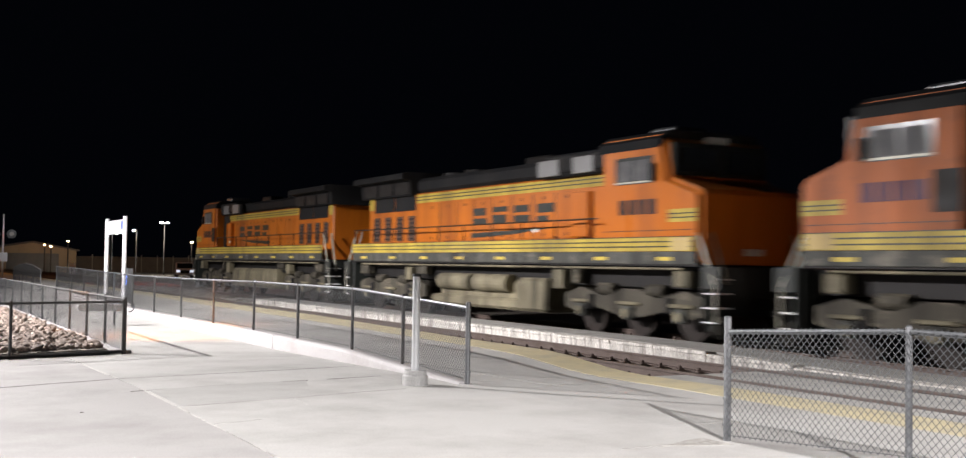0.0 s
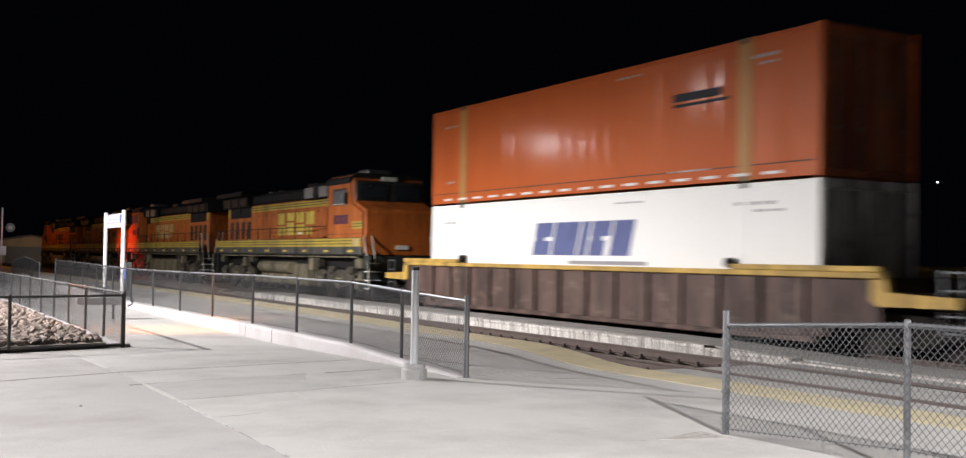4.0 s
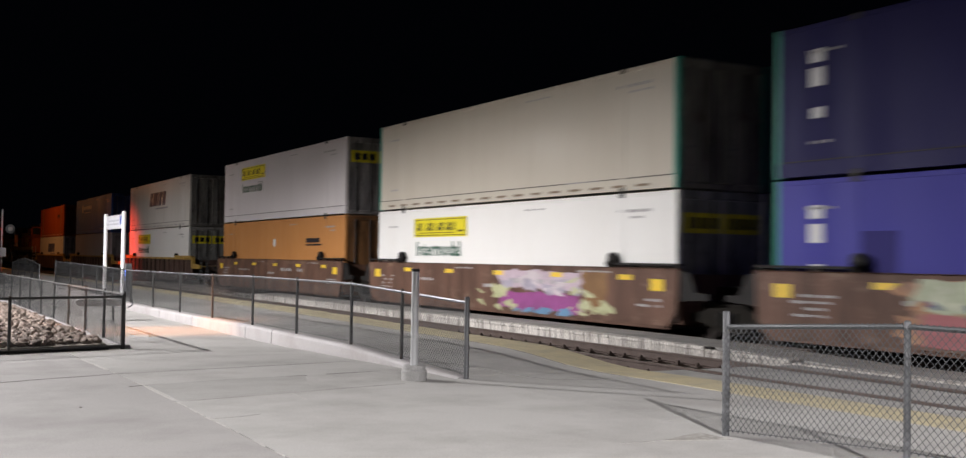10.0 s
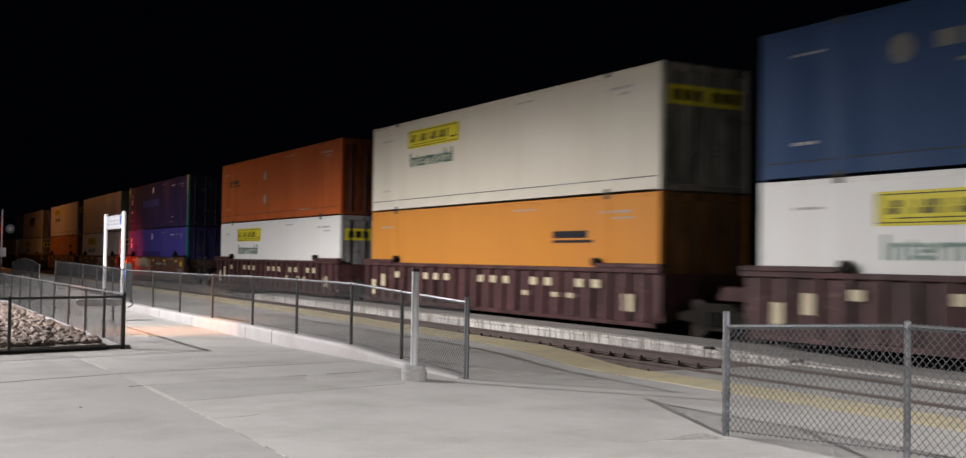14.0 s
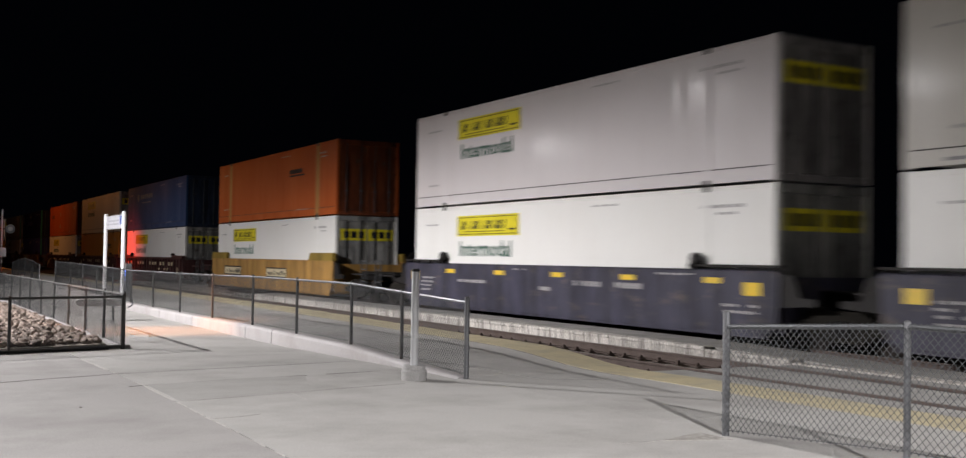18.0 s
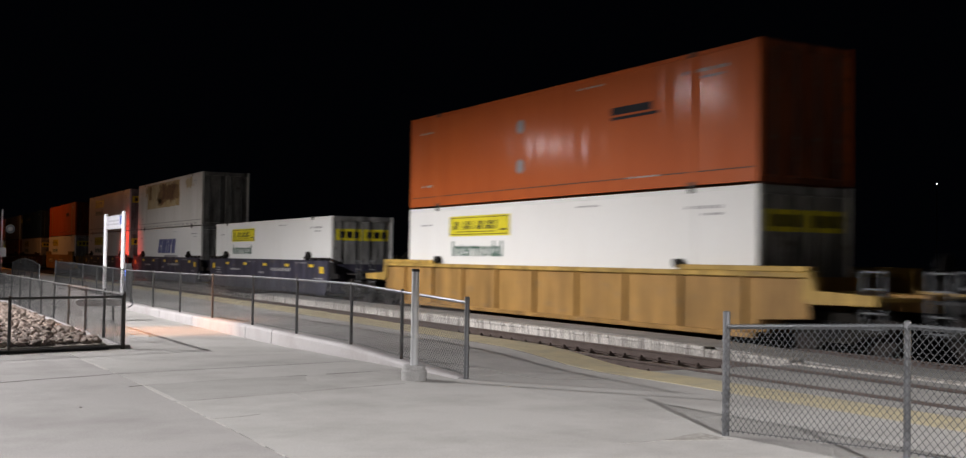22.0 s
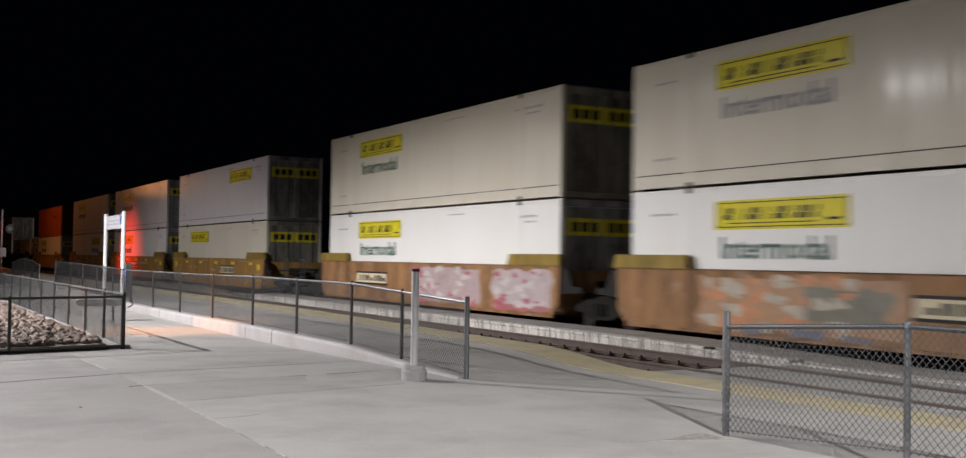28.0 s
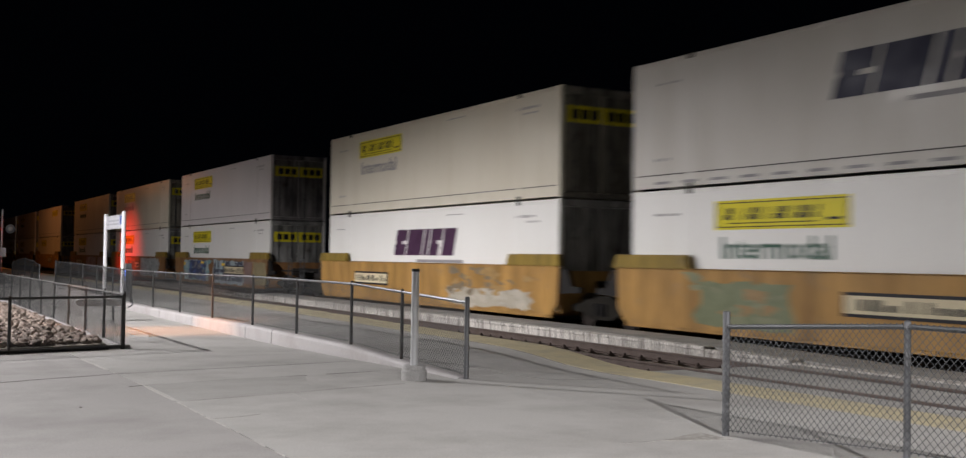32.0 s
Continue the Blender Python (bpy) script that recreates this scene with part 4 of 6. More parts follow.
def container(pm, label, y, z, marks=(), ribs=54, depth=0.004, post=None, end_band=None, corner=None, door=True):
    c = thing("shipping_container", label, "container", pose(T2, y, z), group="containers on the train")
    on_train(c, y, z)
    cpart(("body", ribs, depth), lambda bm: body_mesh(bm, ribs, depth), pm, c)
    for sx in (-1, 1):
        for yy in (0.0, L53 - 0.14):
            cpart(("corner_post",), lambda bm: box(bm, -0.06, 0.06, 0, 0.14, 0, CH, bevel=0.012), corner or pm, c, loc=(sx * 1.24, yy, 0))
        for yy in (1.93, 14.03):
            p = cpart(("side_post", post is None), lambda bm: box(bm, -0.02, 0.02, *((0, 0.2) if post is None else (-0.1, 0.3)), 0.0, CH, bevel=0.008), post or pm, c, loc=(sx * 1.283, yy, 0))
            for zz in (-0.025, CH - 0.115):
                cpart(("corner_casting",), lambda bm: box(bm, -0.03, 0.03, 0.0, 0.18, 0, 0.118, bevel=0.01), CASTM, p, loc=(sx * 0.01, 0.01, zz))
        cpart(("top_rail",), lambda bm: box(bm, -0.035, 0.035, 0.1, L53 - 0.1, CH - 0.11, CH - 0.012, bevel=0.01), pm, c, loc=(sx * 1.262, 0, 0))
        cpart(("bottom_rail",), lambda bm: box(bm, -0.035, 0.035, 0.1, L53 - 0.1, 0.02, 0.3, bevel=0.006), pm, c, loc=(sx * 1.266, 0, 0))
        cpart(("rail_seam",), lambda bm: box(bm, -0.004, 0.004, 0.15, L53 - 0.15, 0.3, 0.322), CASTM, c, loc=(sx * 1.294, 0, 0))
    dm = soiled_shaded(pm)
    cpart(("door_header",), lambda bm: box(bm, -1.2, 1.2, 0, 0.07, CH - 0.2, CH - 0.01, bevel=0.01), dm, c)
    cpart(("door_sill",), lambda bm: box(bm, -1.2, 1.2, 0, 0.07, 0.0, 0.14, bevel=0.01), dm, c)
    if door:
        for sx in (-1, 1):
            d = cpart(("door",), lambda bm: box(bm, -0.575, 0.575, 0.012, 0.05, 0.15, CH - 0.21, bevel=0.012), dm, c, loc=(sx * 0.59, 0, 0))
            for u in (-0.3, 0.3):
                cpart(("locking_bar",), lambda bm: (cyl(bm, (0, -0.02, 0.1), (0, -0.02, CH - 0.15), 0.018, 8), box(bm, -0.05, 0.05, -0.03, 0.01, 0.9, 0.96),
                                                    box(bm, -0.03, 0.03, -0.03, 0.01, 0.5, 0.54), box(bm, -0.03, 0.03, -0.03, 0.01, 2.1, 2.14)), GALVD, d, loc=(u, 0, 0))
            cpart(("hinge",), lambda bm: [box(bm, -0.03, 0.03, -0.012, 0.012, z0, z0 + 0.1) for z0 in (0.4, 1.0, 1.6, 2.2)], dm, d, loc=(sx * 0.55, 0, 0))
    if end_band:
        for x0 in (-1.1, 0.03):
            cpart(("end_band",), lambda bm: box(bm, 0, 1.07, 0.004, 0.011, 1.95, 2.4), end_band, c, "yellow company band on the doors", loc=(x0, 0, 0))
        for x0 in (-0.95, -0.65, -0.35, 0.2, 0.5, 0.8):
            cpart(("end_mark",), lambda bm: box(bm, 0, 0.22, 0.0, 0.004, 2.05, 2.3), INK, c, loc=(x0, 0, 0))
    for mk in marks:
        mk(c)
    # small stencils near the ends
    k = len(MOVERS)
    rr = random.Random(k)
    words = []
    for y0, y1, z0, h in ((0.9, 2.2, 2.44, 0.07), (0.9, 1.6, 2.3, 0.05), (3.0, 4.4, 0.28, 0.05), (14.4, 15.3, 2.32, 0.05), (14.5, 15.2, 0.62, 0.06), (5.2, 6.3, 2.62, 0.04)):
        u = y0 + rr.random() * 0.3
        while u < y1:
            wd = rr.uniform(0.06, 0.22)
            words.append((u, u + wd, z0, z0 + h))
            u += wd + rr.uniform(0.04, 0.1)
    bm = bmesh.new()
    for y0, y1, z0, z1 in words:
        box(bm, SX - 0.003, SX, y0, y1, z0, z1)
    tagged(part("stencil", bm, STENC, c, "small stencilled marks as plain bars"), kind="stuff")
    return c


def jb(z=1.95, y=9.7, text=GREEN, sub=True):
    return lambda c: sign_panel(c, y, z, text, sub=sub)


def sw(material, z=1.4, y=10.15):
    def f(c):
        slant_blocks(c, y, z, material)
        bars("caption", GREYV, c, [(5.2, 8.4, z - 0.22, z - 0.13)])
    return f


def dash(y, z=1.72, w=1.8):
    def f(c):
        bars("caption", INK, c, [(y, y + w, z, z + 0.07), (y + 0.25, y + w, z + 0.12, z + 0.3)])
    return f


def slots(material):
    return lambda c: [bars("rail_slot", material, c, [(1.0 + i * 0.92, 1.0 + i * 0.92 + 0.5, 0.1, 0.16)], SX - 0.006) for i in range(16)]


def squares(c):
    bars("label_plate", WHITEV, c, [(8.55, 9.0, 2.25, 2.6), (14.9, 15.25, 1.7, 2.05), (14.9, 15.25, 2.15, 2.4), (14.9, 15.2, 1.1, 1.3), (3.0, 3.9, 2.45, 2.51), (3.3, 3.8, 0.6, 0.64)], label="white label plates")


def dark_patches(c):
    bars("repaint_patch", paint("indigo_patch", (0.035, 0.03, 0.17), 0.7, 0.25, 0.0), c, [(6.5, 11.6, 1.1, 1.5), (13.2, 14.0, 1.1, 1.9)], label="darker blue repainted patches")


def old_name(c):
    bars("repaint_patch", paint("indigo_fade", (0.085, 0.08, 0.24), 0.75, 0.5, 0.0), c, [(7.0, 11.6, 1.4, 1.85)], label="faded patch of removed lettering")


def decal(y, z, r=0.2, material=None):
    def f(c):
        bm = bmesh.new()
        cyl(bm, (SX - 0.003, y, z), (SX, y, z), r, 6)
        part("decal", bm, material or WHITEV, c, "six-sided pale decal")
    return f


def globe(material=WHITEV, r=0.34):
    def f(c):
        bm = bmesh.new()
        cyl(bm, (SX - 0.003, 12.75, 2.1), (SX, 12.75, 2.1), r, 20)
        part("badge", bm, material, c, "round pale badge")
        bars("caption", material, c, [(8.6 + i * 0.6, 8.6 + i * 0.6 + 0.46, 2.0, 2.28) for i in range(6)])
        bars("caption", material, c, [(9.0, 11.6, 1.72, 1.78)])
    return f


def ragged(y0, y1, z0, z1, rr, jit=0.08, n=14):
    """An uneven outline round a patch (y, z)."""
    pts = [(y0 + (y1 - y0) * i / n, z0 + rr.uniform(0, jit)) for i in range(n + 1)]
    pts += [(y1 + rr.uniform(-jit, jit) * 2, z0 + (z1 - z0) * k / 4) for k in (1, 2, 3)]
    pts += [(y1 - (y1 - y0) * i / n, z1 - rr.uniform(0, jit)) for i in range(n + 1)]
    pts += [(y0 + rr.uniform(-jit, jit) * 2, z1 - (z1 - z0) * k / 4) for k in (1, 2, 3)]
    return pts


def rust_patch(c):
    bm = bmesh.new()
    prism(bm, ragged(5.0, 13.45, 1.22, 2.78, random.Random(8), 0.05), 0, SX - 0.003, SX)
    part("stain", bm, mat("tan_stain", (0.40, 0.28, 0.12), 0.8, 0, 0.2, 5, 0.9, 0, (0.56, 0.48, 0.36), 0.9, streak=True), c, "tan faded stain on the side")
    rr = random.Random(5)
    for y0, y1, z0, z1, m in ((5.4, 10.2, 1.45, 2.75, RUST), (6.0, 9.2, 1.55, 2.7, BURN), (9.0, 10.6, 1.35, 1.9, RUST), (12.2, 12.9, 1.8, 2.7, RUST)):
        bm = bmesh.new()
        prism(bm, ragged(y0, y1, z0, z1, rr, min(0.28, (y1 - y0) * 0.1), 18), 0, SX - (0.006 if m is RUST else 0.009), SX - 0.003)
        part("stain", bm, m, c, "dark rust-brown burn stain")
    for y0, y1 in ((2.2, 3.4), (13.6, 14.0)):
        bm = bmesh.new()
        prism(bm, ragged(y0, y1, 2.0, 2.78, rr, 0.25), 0, SX - 0.003, SX)
        part("stain", bm, MATS["tan_stain"], c, "tan faded stain on the side")


def spray(col):
    return mat("spray_%d_%d_%d" % tuple(int(v * 99) for v in col), col, 0.55, 0, 0.15, 12, 3, 0.05, tuple(v * 0.6 for v in col), 0.75)


def patches(well, seed, *ps):
    """Rolled or sprayed fills (y0, y1, z0, z1, colour, layer) with uneven outlines."""
    rr = random.Random(seed)
    for y0, y1, z0, z1, col, k in ps:
        bm = bmesh.new()
        prism(bm, ragged(y0, y1, z0, z1, rr, min(0.1, (z1 - z0) * 0.25)), 0, -1.5035 - 0.0022 * k, -1.5005 - 0.0022 * k)
        part("graffiti", bm, spray(col), well, "sprayed graffiti fill")


def flecks(well, seed, y0, y1, z0, z1, col, n, k, big=0.3):
    """Short loose strokes of spray within a patch."""
    rr = random.Random(seed)
    bm = bmesh.new()
    for i in range(n):
        cy, cz, ry, rz = rr.uniform(y0, y1), rr.uniform(z0, z1), rr.uniform(0.3, 1) * big, rr.uniform(0.25, 1) * big * 0.4
        ph, ti = rr.uniform(0, 6), rr.uniform(-0.3, 0.3)
        pts = []
        for j in range(10):
            w = 2 * math.pi * j / 10
            q = 1 + 0.25 * math.sin(3 * w + ph)
            u, v = ry * q * math.cos(w), rz * q * math.sin(w)
            pts.append((cy + u, min(1.44, max(0.25, cz + v + ti * u))))
        prism(bm, pts, 0, -1.5035 - 0.0022 * k - 0.00012 * i, -1.5005 - 0.0022 * k)
    part("graffiti", bm, spray(col), well, "loose sprayed strokes")


def glyphs(well, seed, y0, y1, z0, z1, col, n, k):
    """Broad block shapes side by side, like a sprayed name that cannot be read."""
    rr = random.Random(seed)
    w = (y1 - y0) / n
    h = z1 - z0
    for i in range(n):
        a = y0 + i * w
        bm = bmesh.new()
        x0, x1 = -1.5035 - 0.0022 * k - 0.0002 * i, -1.5005 - 0.0022 * k
        lean = rr.uniform(-0.12, 0.12)
        b1 = w * rr.uniform(0.3, 0.42)
        prism(bm, [(a + 0.03, z0 + rr.uniform(0, 0.1)), (a + b1, z0 + rr.uniform(0, 0.06)), (a + b1 * 0.8 + lean, z1), (a + 0.08 + lean, z1 - rr.uniform(0, 0.08))], 0, x0, x1)
        if rr.random() < 0.7:
            prism(bm, [(a + w * 0.62, z0), (a + w * 0.95, z0 + 0.05), (a + w * 0.9 - lean, z1 - rr.uniform(0, 0.3) * h), (a + w * 0.6 - lean, z1 - 0.05)], 0, x0, x1)
        for zc in rr.sample((0.12, 0.48, 0.85), 2):
            z = z0 + zc * h
            prism(bm, [(a + b1 * 0.6, z - 0.07), (a + w * rr.uniform(0.7, 0.95), z - 0.05), (a + w * 0.8, z + 0.09), (a + b1 * 0.6, z + 0.07)], 0, x0, x1)
        part("graffiti", bm, spray(col), well, "broad sprayed block shapes")


def truck(parent, y):
    def frame_(bm):
        prism(bm, [(-1.25, 0.38), (-1.25, 0.52), (-0.75, 0.62), (-0.45, 0.78), (0.45, 0.78), (0.75, 0.62), (1.25, 0.52), (1.25, 0.38), (0.8, 0.36), (0.4, 0.2), (-0.4, 0.2), (-0.8, 0.36)], 0, -0.06, 0.06)
    t = cpart(("truck",), lambda bm: box(bm, -0.95, 0.95, -0.22, 0.22, 0.42, 0.74, bevel=0.03), GRIME, parent, "grimy two-axle freight truck", loc=(0, y, 0))
    for sx in (-1, 1):
        cpart(("side_frame",), frame_, GRIME, t, loc=(sx * 1.02, 0, 0))
        for yy in (-0.89, 0.89):
            cpart(("wheel",), lambda bm: (cyl(bm, (-0.065, 0, 0), (0.065, 0, 0), 0.42, 28), cyl(bm, (-0.085, 0, 0), (0.085, 0, 0), 0.13, 14)), WHEEL, t, loc=(sx * 0.755, yy, 0.42))
        cpart(("spring",), lambda bm: [cyl(bm, (0, u, 0.3), (0, u, 0.6), 0.07, 10) for u in (-0.2, 0, 0.2)], BLACK, t, loc=(sx * 1.09, 0, 0))
    for yy in (-0.89, 0.89):
        cpart(("axle",), lambda bm: cyl(bm, (-0.95, 0, 0), (0.95, 0, 0), 0.08, 12), BLACK, t, loc=(0, yy, 0.42))


def well_car(y, style, colm, sillm, label, first, last, marks=(), pitch=0.71):
    """A container well: y is the near end of its container. first, last: has a coupler at the far or near end."""
    w = thing("well_car", label, "well car", pose(T2, y, 0), group="well cars of the train")
    on_train(w, y, 0)
    Y1 = L53
    X = 1.5 if first and last else 0.25
    for sx in (-1, 1):
        if style == "ribbed":
            cpart(("side_panel", "r", X), lambda bm: prism(bm, [(-X, 0.62), (-0.24, 0.55), (0.0, 0.24), (Y1, 0.24), (Y1 + 0.24, 0.55), (Y1 + X, 0.62), (Y1 + X, 1.4), (-X, 1.4)], 0, -0.02, 0.02), colm, w, loc=(sx * 1.41, 0, 0))
            cpart(("top_sill", X), lambda bm: box(bm, -0.07, 0.07, -X - 0.05, Y1 + X + 0.05, 1.38, 1.49, bevel=0.012), sillm, w, loc=(sx * 1.45, 0, 0))
            cpart(("bottom_sill",), lambda bm: box(bm, -0.06, 0.06, -0.1, Y1 + 0.1, 0.17, 0.28, bevel=0.012), colm, w, loc=(sx * 1.45, 0, 0))
            for i in range(int(15.9 / pitch) + 1):
                cpart(("rib",), lambda bm: prism(bm, [(-0.07, 1.38), (-0.07, 0.28), (0.07, 0.28), (0.07, 1.38)], 0, -0.055, 0.055), colm, w, loc=(sx * 1.455, 0.25 + i * pitch, 0))
            for ya in (-X - 0.05, Y1 - 2.2):
                cpart(("side_pad", "r", X), lambda bm: box(bm, -0.1, 0.1, 0, 2.25 + X, 1.49, 1.6, bevel=0.015), sillm, w, loc=(sx * 1.43, ya, 0))
                cpart(("guide_dome", "r"), lambda bm: cyl(bm, (-0.09, 0, 1.62), (0.09, 0, 1.62), 0.1, 12), BLACK, w, loc=(sx * 1.42, 2.3 if ya < 1 else Y1 - 2.3, 0))
            for yy, e in ((-X, -1), (Y1 + X, 1)) if X > 1 else ():
                cpart(("end_arm", e), lambda bm: prism(bm, [(-0.15 * e, 1.58), (0.1 * e, 1.5), (0.2 * e, 1.15), (1.6 * e, 1.1), (1.6 * e, 0.92), (0.0, 0.9), (-0.15 * e, 1.0)], 0, -0.08, 0.08), sillm, w, loc=(sx * 1.4, yy, 0))
        else:
            cpart(("side_panel", "s"), lambda bm: prism(bm, [(-0.25, 0.55), (0.05, 0.24), (Y1 - 0.05, 0.24), (Y1 + 0.25, 0.55), (Y1 + 0.3, 1.5), (-0.3, 1.5)], 0, -0.03, 0.03), colm, w, loc=(sx * 1.47, 0, 0))
            cpart(("top_sill", "s"), lambda bm: box(bm, -0.04, 0.04, -0.3, Y1 + 0.3, 1.47, 1.51, bevel=0.01), colm, w, loc=(sx * 1.46, 0, 0))
            cpart(("bottom_sill", "s"), lambda bm: box(bm, -0.05, 0.05, 0.05, Y1 - 0.05, 0.17, 0.26, bevel=0.01), colm, w, loc=(sx * 1.45, 0, 0))
            for ya in (-0.3, Y1 - 2.2):
                if sillm is BLACK:
                    cpart(("side_pad", "b"), lambda bm: (box(bm, -0.06, 0.06, 0, 2.5, 1.56, 1.61), [box(bm, -0.03, 0.03, u, u + 0.08, 1.5, 1.57) for u in (0.1, 0.8, 1.6, 2.35)]), BLACK, w, loc=(sx * 1.44, ya, 0))
                    cpart(("guide_dome",), lambda bm: (cyl(bm, (-0.1, 0, 1.5), (0.1, 0, 1.66), 0.12, 12), cyl(bm, (-0.06, 0, 1.66), (0.06, 0, 1.66), 0.16, 14)), BLACK, w, loc=(sx * 1.42, 2.2 if ya < 1 else Y1 - 2.2, 0.03))
                else:
                    cpart(("side_pad", "t"), lambda bm: prism(bm, [(0.0, 1.5), (2.65, 1.5), (2.5, 1.8), (0.05, 1.8)], 0, -0.07, 0.07), sillm, w, loc=(sx * 1.44, ya, 0))
            for yy, e in ((-0.3, -1), (Y1 + 0.3, 1)):
                cpart(("end_arm", "s", e), lambda bm: prism(bm, [(0, 1.45), (0.3 * e, 1.4), (0.5 * e, 1.0), (0.9 * e, 0.98), (0.9 * e, 0.85), (0, 0.8)], 0, -0.05, 0.05), BLACK, w, loc=(sx * 1.4, yy, 0))
    cpart(("floor",), lambda bm: box(bm, -1.38, 1.38, 0.1, L53 - 0.1, 0.22, 0.3), colm, w)
    for yy, e, on in ((-0.2, -1, last), (Y1 + 0.2, 1, first)):
        cpart(("bulkhead",), lambda bm: box(bm, -1.38, 1.38, -0.05, 0.05, 0.3, 1.38), colm, w, loc=(0, yy, 0))
        ln = 3.1 if on else 1.4
        cpart(("centre_sill", ln, e), lambda bm: box(bm, -0.3, 0.3, 0, e * ln, 0.8, 1.12, bevel=0.02), colm if style == "ribbed" else BLACK, w, loc=(0, yy, 0))
        if on:
            cpart(("coupler", e), lambda bm: (box(bm, -0.11, 0.11, e * 3.0, e * 3.3, 0.72, 0.98, bevel=0.03), box(bm, -0.18, 0.16, e * 3.22, e * 3.42, 0.68, 1.02, bevel=0.04)), GRIME, w, loc=(0, yy, 0))
            cpart(("deck", e), lambda bm: box(bm, -1.3, 1.3, e * 1.5, e * 2.95, 1.0, 1.06), sillm if style == "ribbed" else BLACK, w, loc=(0, yy, 0))
            for sx in (-1, 1):
                cpart(("ladder", e), lambda bm: ([box(bm, -0.02, 0.02, e * 2.5, e * 2.92, z0, z0 + 0.03) for z0 in (0.5, 0.78, 1.2, 1.5)],
                                                 [box(bm, -0.02, 0.02, e * u, e * (u + 0.04), 0.45, 1.55) for u in (2.48, 2.9)]), GALVD, w, loc=(sx * 1.33, yy, 0))
            cpart(("brake_wheel", e), lambda bm: cyl(bm, (0, e * 2.6, 1.6), (0, e * 2.64, 1.6), 0.28, 18), BLACK, w, loc=(0.7, yy, 0))
            cpart(("brake_stand", e), lambda bm: box(bm, 0.66, 0.74, e * 2.5, e * 2.58, 1.06, 1.6), BLACK, w, loc=(0, yy, 0))
    truck(w, Y1 + (1.75 if first else 1.53))
    if last:
        truck(w, -1.75)
    for mk in marks:
        mk(w)
    return w


REFL = mat("yellow_reflector", (0.8, 0.55, 0.04), 0.35, 0, 0.05)
CREAM = mat("cream_stencil", (0.62, 0.54, 0.36), 0.6, 0, 0.1)


def reflectors(w):
    bars("reflector", REFL, w, [(y - 0.26, y + 0.26, 1.22, 1.34) for y in (13.3, 10.4, 7.45, 4.5, 1.6)] + [(15.5, 15.95, 1.0, 1.26), (0.2, 0.66, 1.0, 1.26)], -1.502, "yellow reflector strips")
    rr = random.Random(len(MOVERS))
    bm = bmesh.new()
    for y0, y1, z0, h in ((14.4, 15.3, 1.02, 0.06), (14.5, 15.3, 0.9, 0.06), (14.4, 15.2, 0.78, 0.06), (14.6, 15.3, 0.66, 0.05), (4.0, 6.6, 1.02, 0.13), (7.6, 8.3, 0.86, 0.1), (11.2, 12.8, 0.96, 0.09), (0.3, 1.2, 0.62, 0.07), (0.3, 1.1, 0.75, 0.07), (2.2, 3.4, 1.36, 0.05), (9.0, 9.9, 1.36, 0.05)):
        u = y0
        while u < y1:
            wd = rr.uniform(0.08, 0.26)
            if rr.random() < 0.85:
                box(bm, -1.505, -1.502, u, u + wd, z0 + rr.uniform(0, 0.02), z0 + h)
            u += wd + rr.uniform(0.03, 0.09)
    tagged(part("stencil", bm, STENC, w, "pale stencilled lettering bars"), kind="stuff")


def cream_marks(w):
    bars("stencil", CREAM, w, [(0.6 + 0.71 * i, 0.95 + 0.71 * i, 1.0, 1.2) for i in (2, 3, 5, 6, 8, 9, 10, 13, 14, 15, 18)] + [(3 + 0.71 * i, 3.4 + 0.71 * i, 0.72, 0.84) for i in (0, 1, 3)]
         + [(14.4, 14.8, 0.7, 1.1), (15.3, 15.6, 0.4, 0.9), (0.7, 1.1, 0.5, 0.9)], -1.502, "cream stencilled lettering bars")


def pale_marks(w):
    flecks(w, 61, 7.2, 9.4, 0.6, 1.15, (0.42, 0.40, 0.33), 10, -38, 0.3)
    flecks(w, 62, 6.4, 8.6, 0.45, 0.9, (0.12, 0.10, 0.06), 8, -37, 0.25)


def plate(y, w_=2.6):
    def f(w):
        bars("data_plate_frame", INK, w, [(y - 0.06, y + w_ + 0.06, 0.72, 1.16)], -1.514)
        bars("data_plate", CREAM, w, [(y, y + w_, 0.78, 1.1)], -1.517, "pale data plate with dark bars")
        rr = random.Random(int(y * 10))
        n = max(2, int(w_ / 0.34))
        bars("data_text", INK, w, [(y + 0.1 + i * 0.34, y + 0.1 + i * 0.34 + rr.uniform(0.1, 0.26), 0.84, 1.04 - rr.choice((0, 0.08))) for i in range(n)], -1.52)
    return f


WB = paint("container_white", (0.82, 0.815, 0.79), 0.42, 0.22, 0.08, (0.66, 0.63, 0.57))
WL = paint("container_gloss_white", (0.67, 0.635, 0.64), 0.55, 0.2, 0.1, (0.5, 0.46, 0.44))
WC = paint("container_cream", (0.66, 0.62, 0.52), 0.5, 0.3, 0.02, (0.5, 0.44, 0.33))
WG = paint("container_grey_white", (0.62, 0.60, 0.56), 0.6, 0.4, 0.012, (0.42, 0.39, 0.33))
BE = paint("container_beige", (0.55, 0.51, 0.43), 0.5, 0.3, 0.03, (0.42, 0.37, 0.29))
ORG = paint("container_orange", (0.46, 0.092, 0.011), 0.55, 0.3, 0.1, (0.3, 0.06, 0.02))
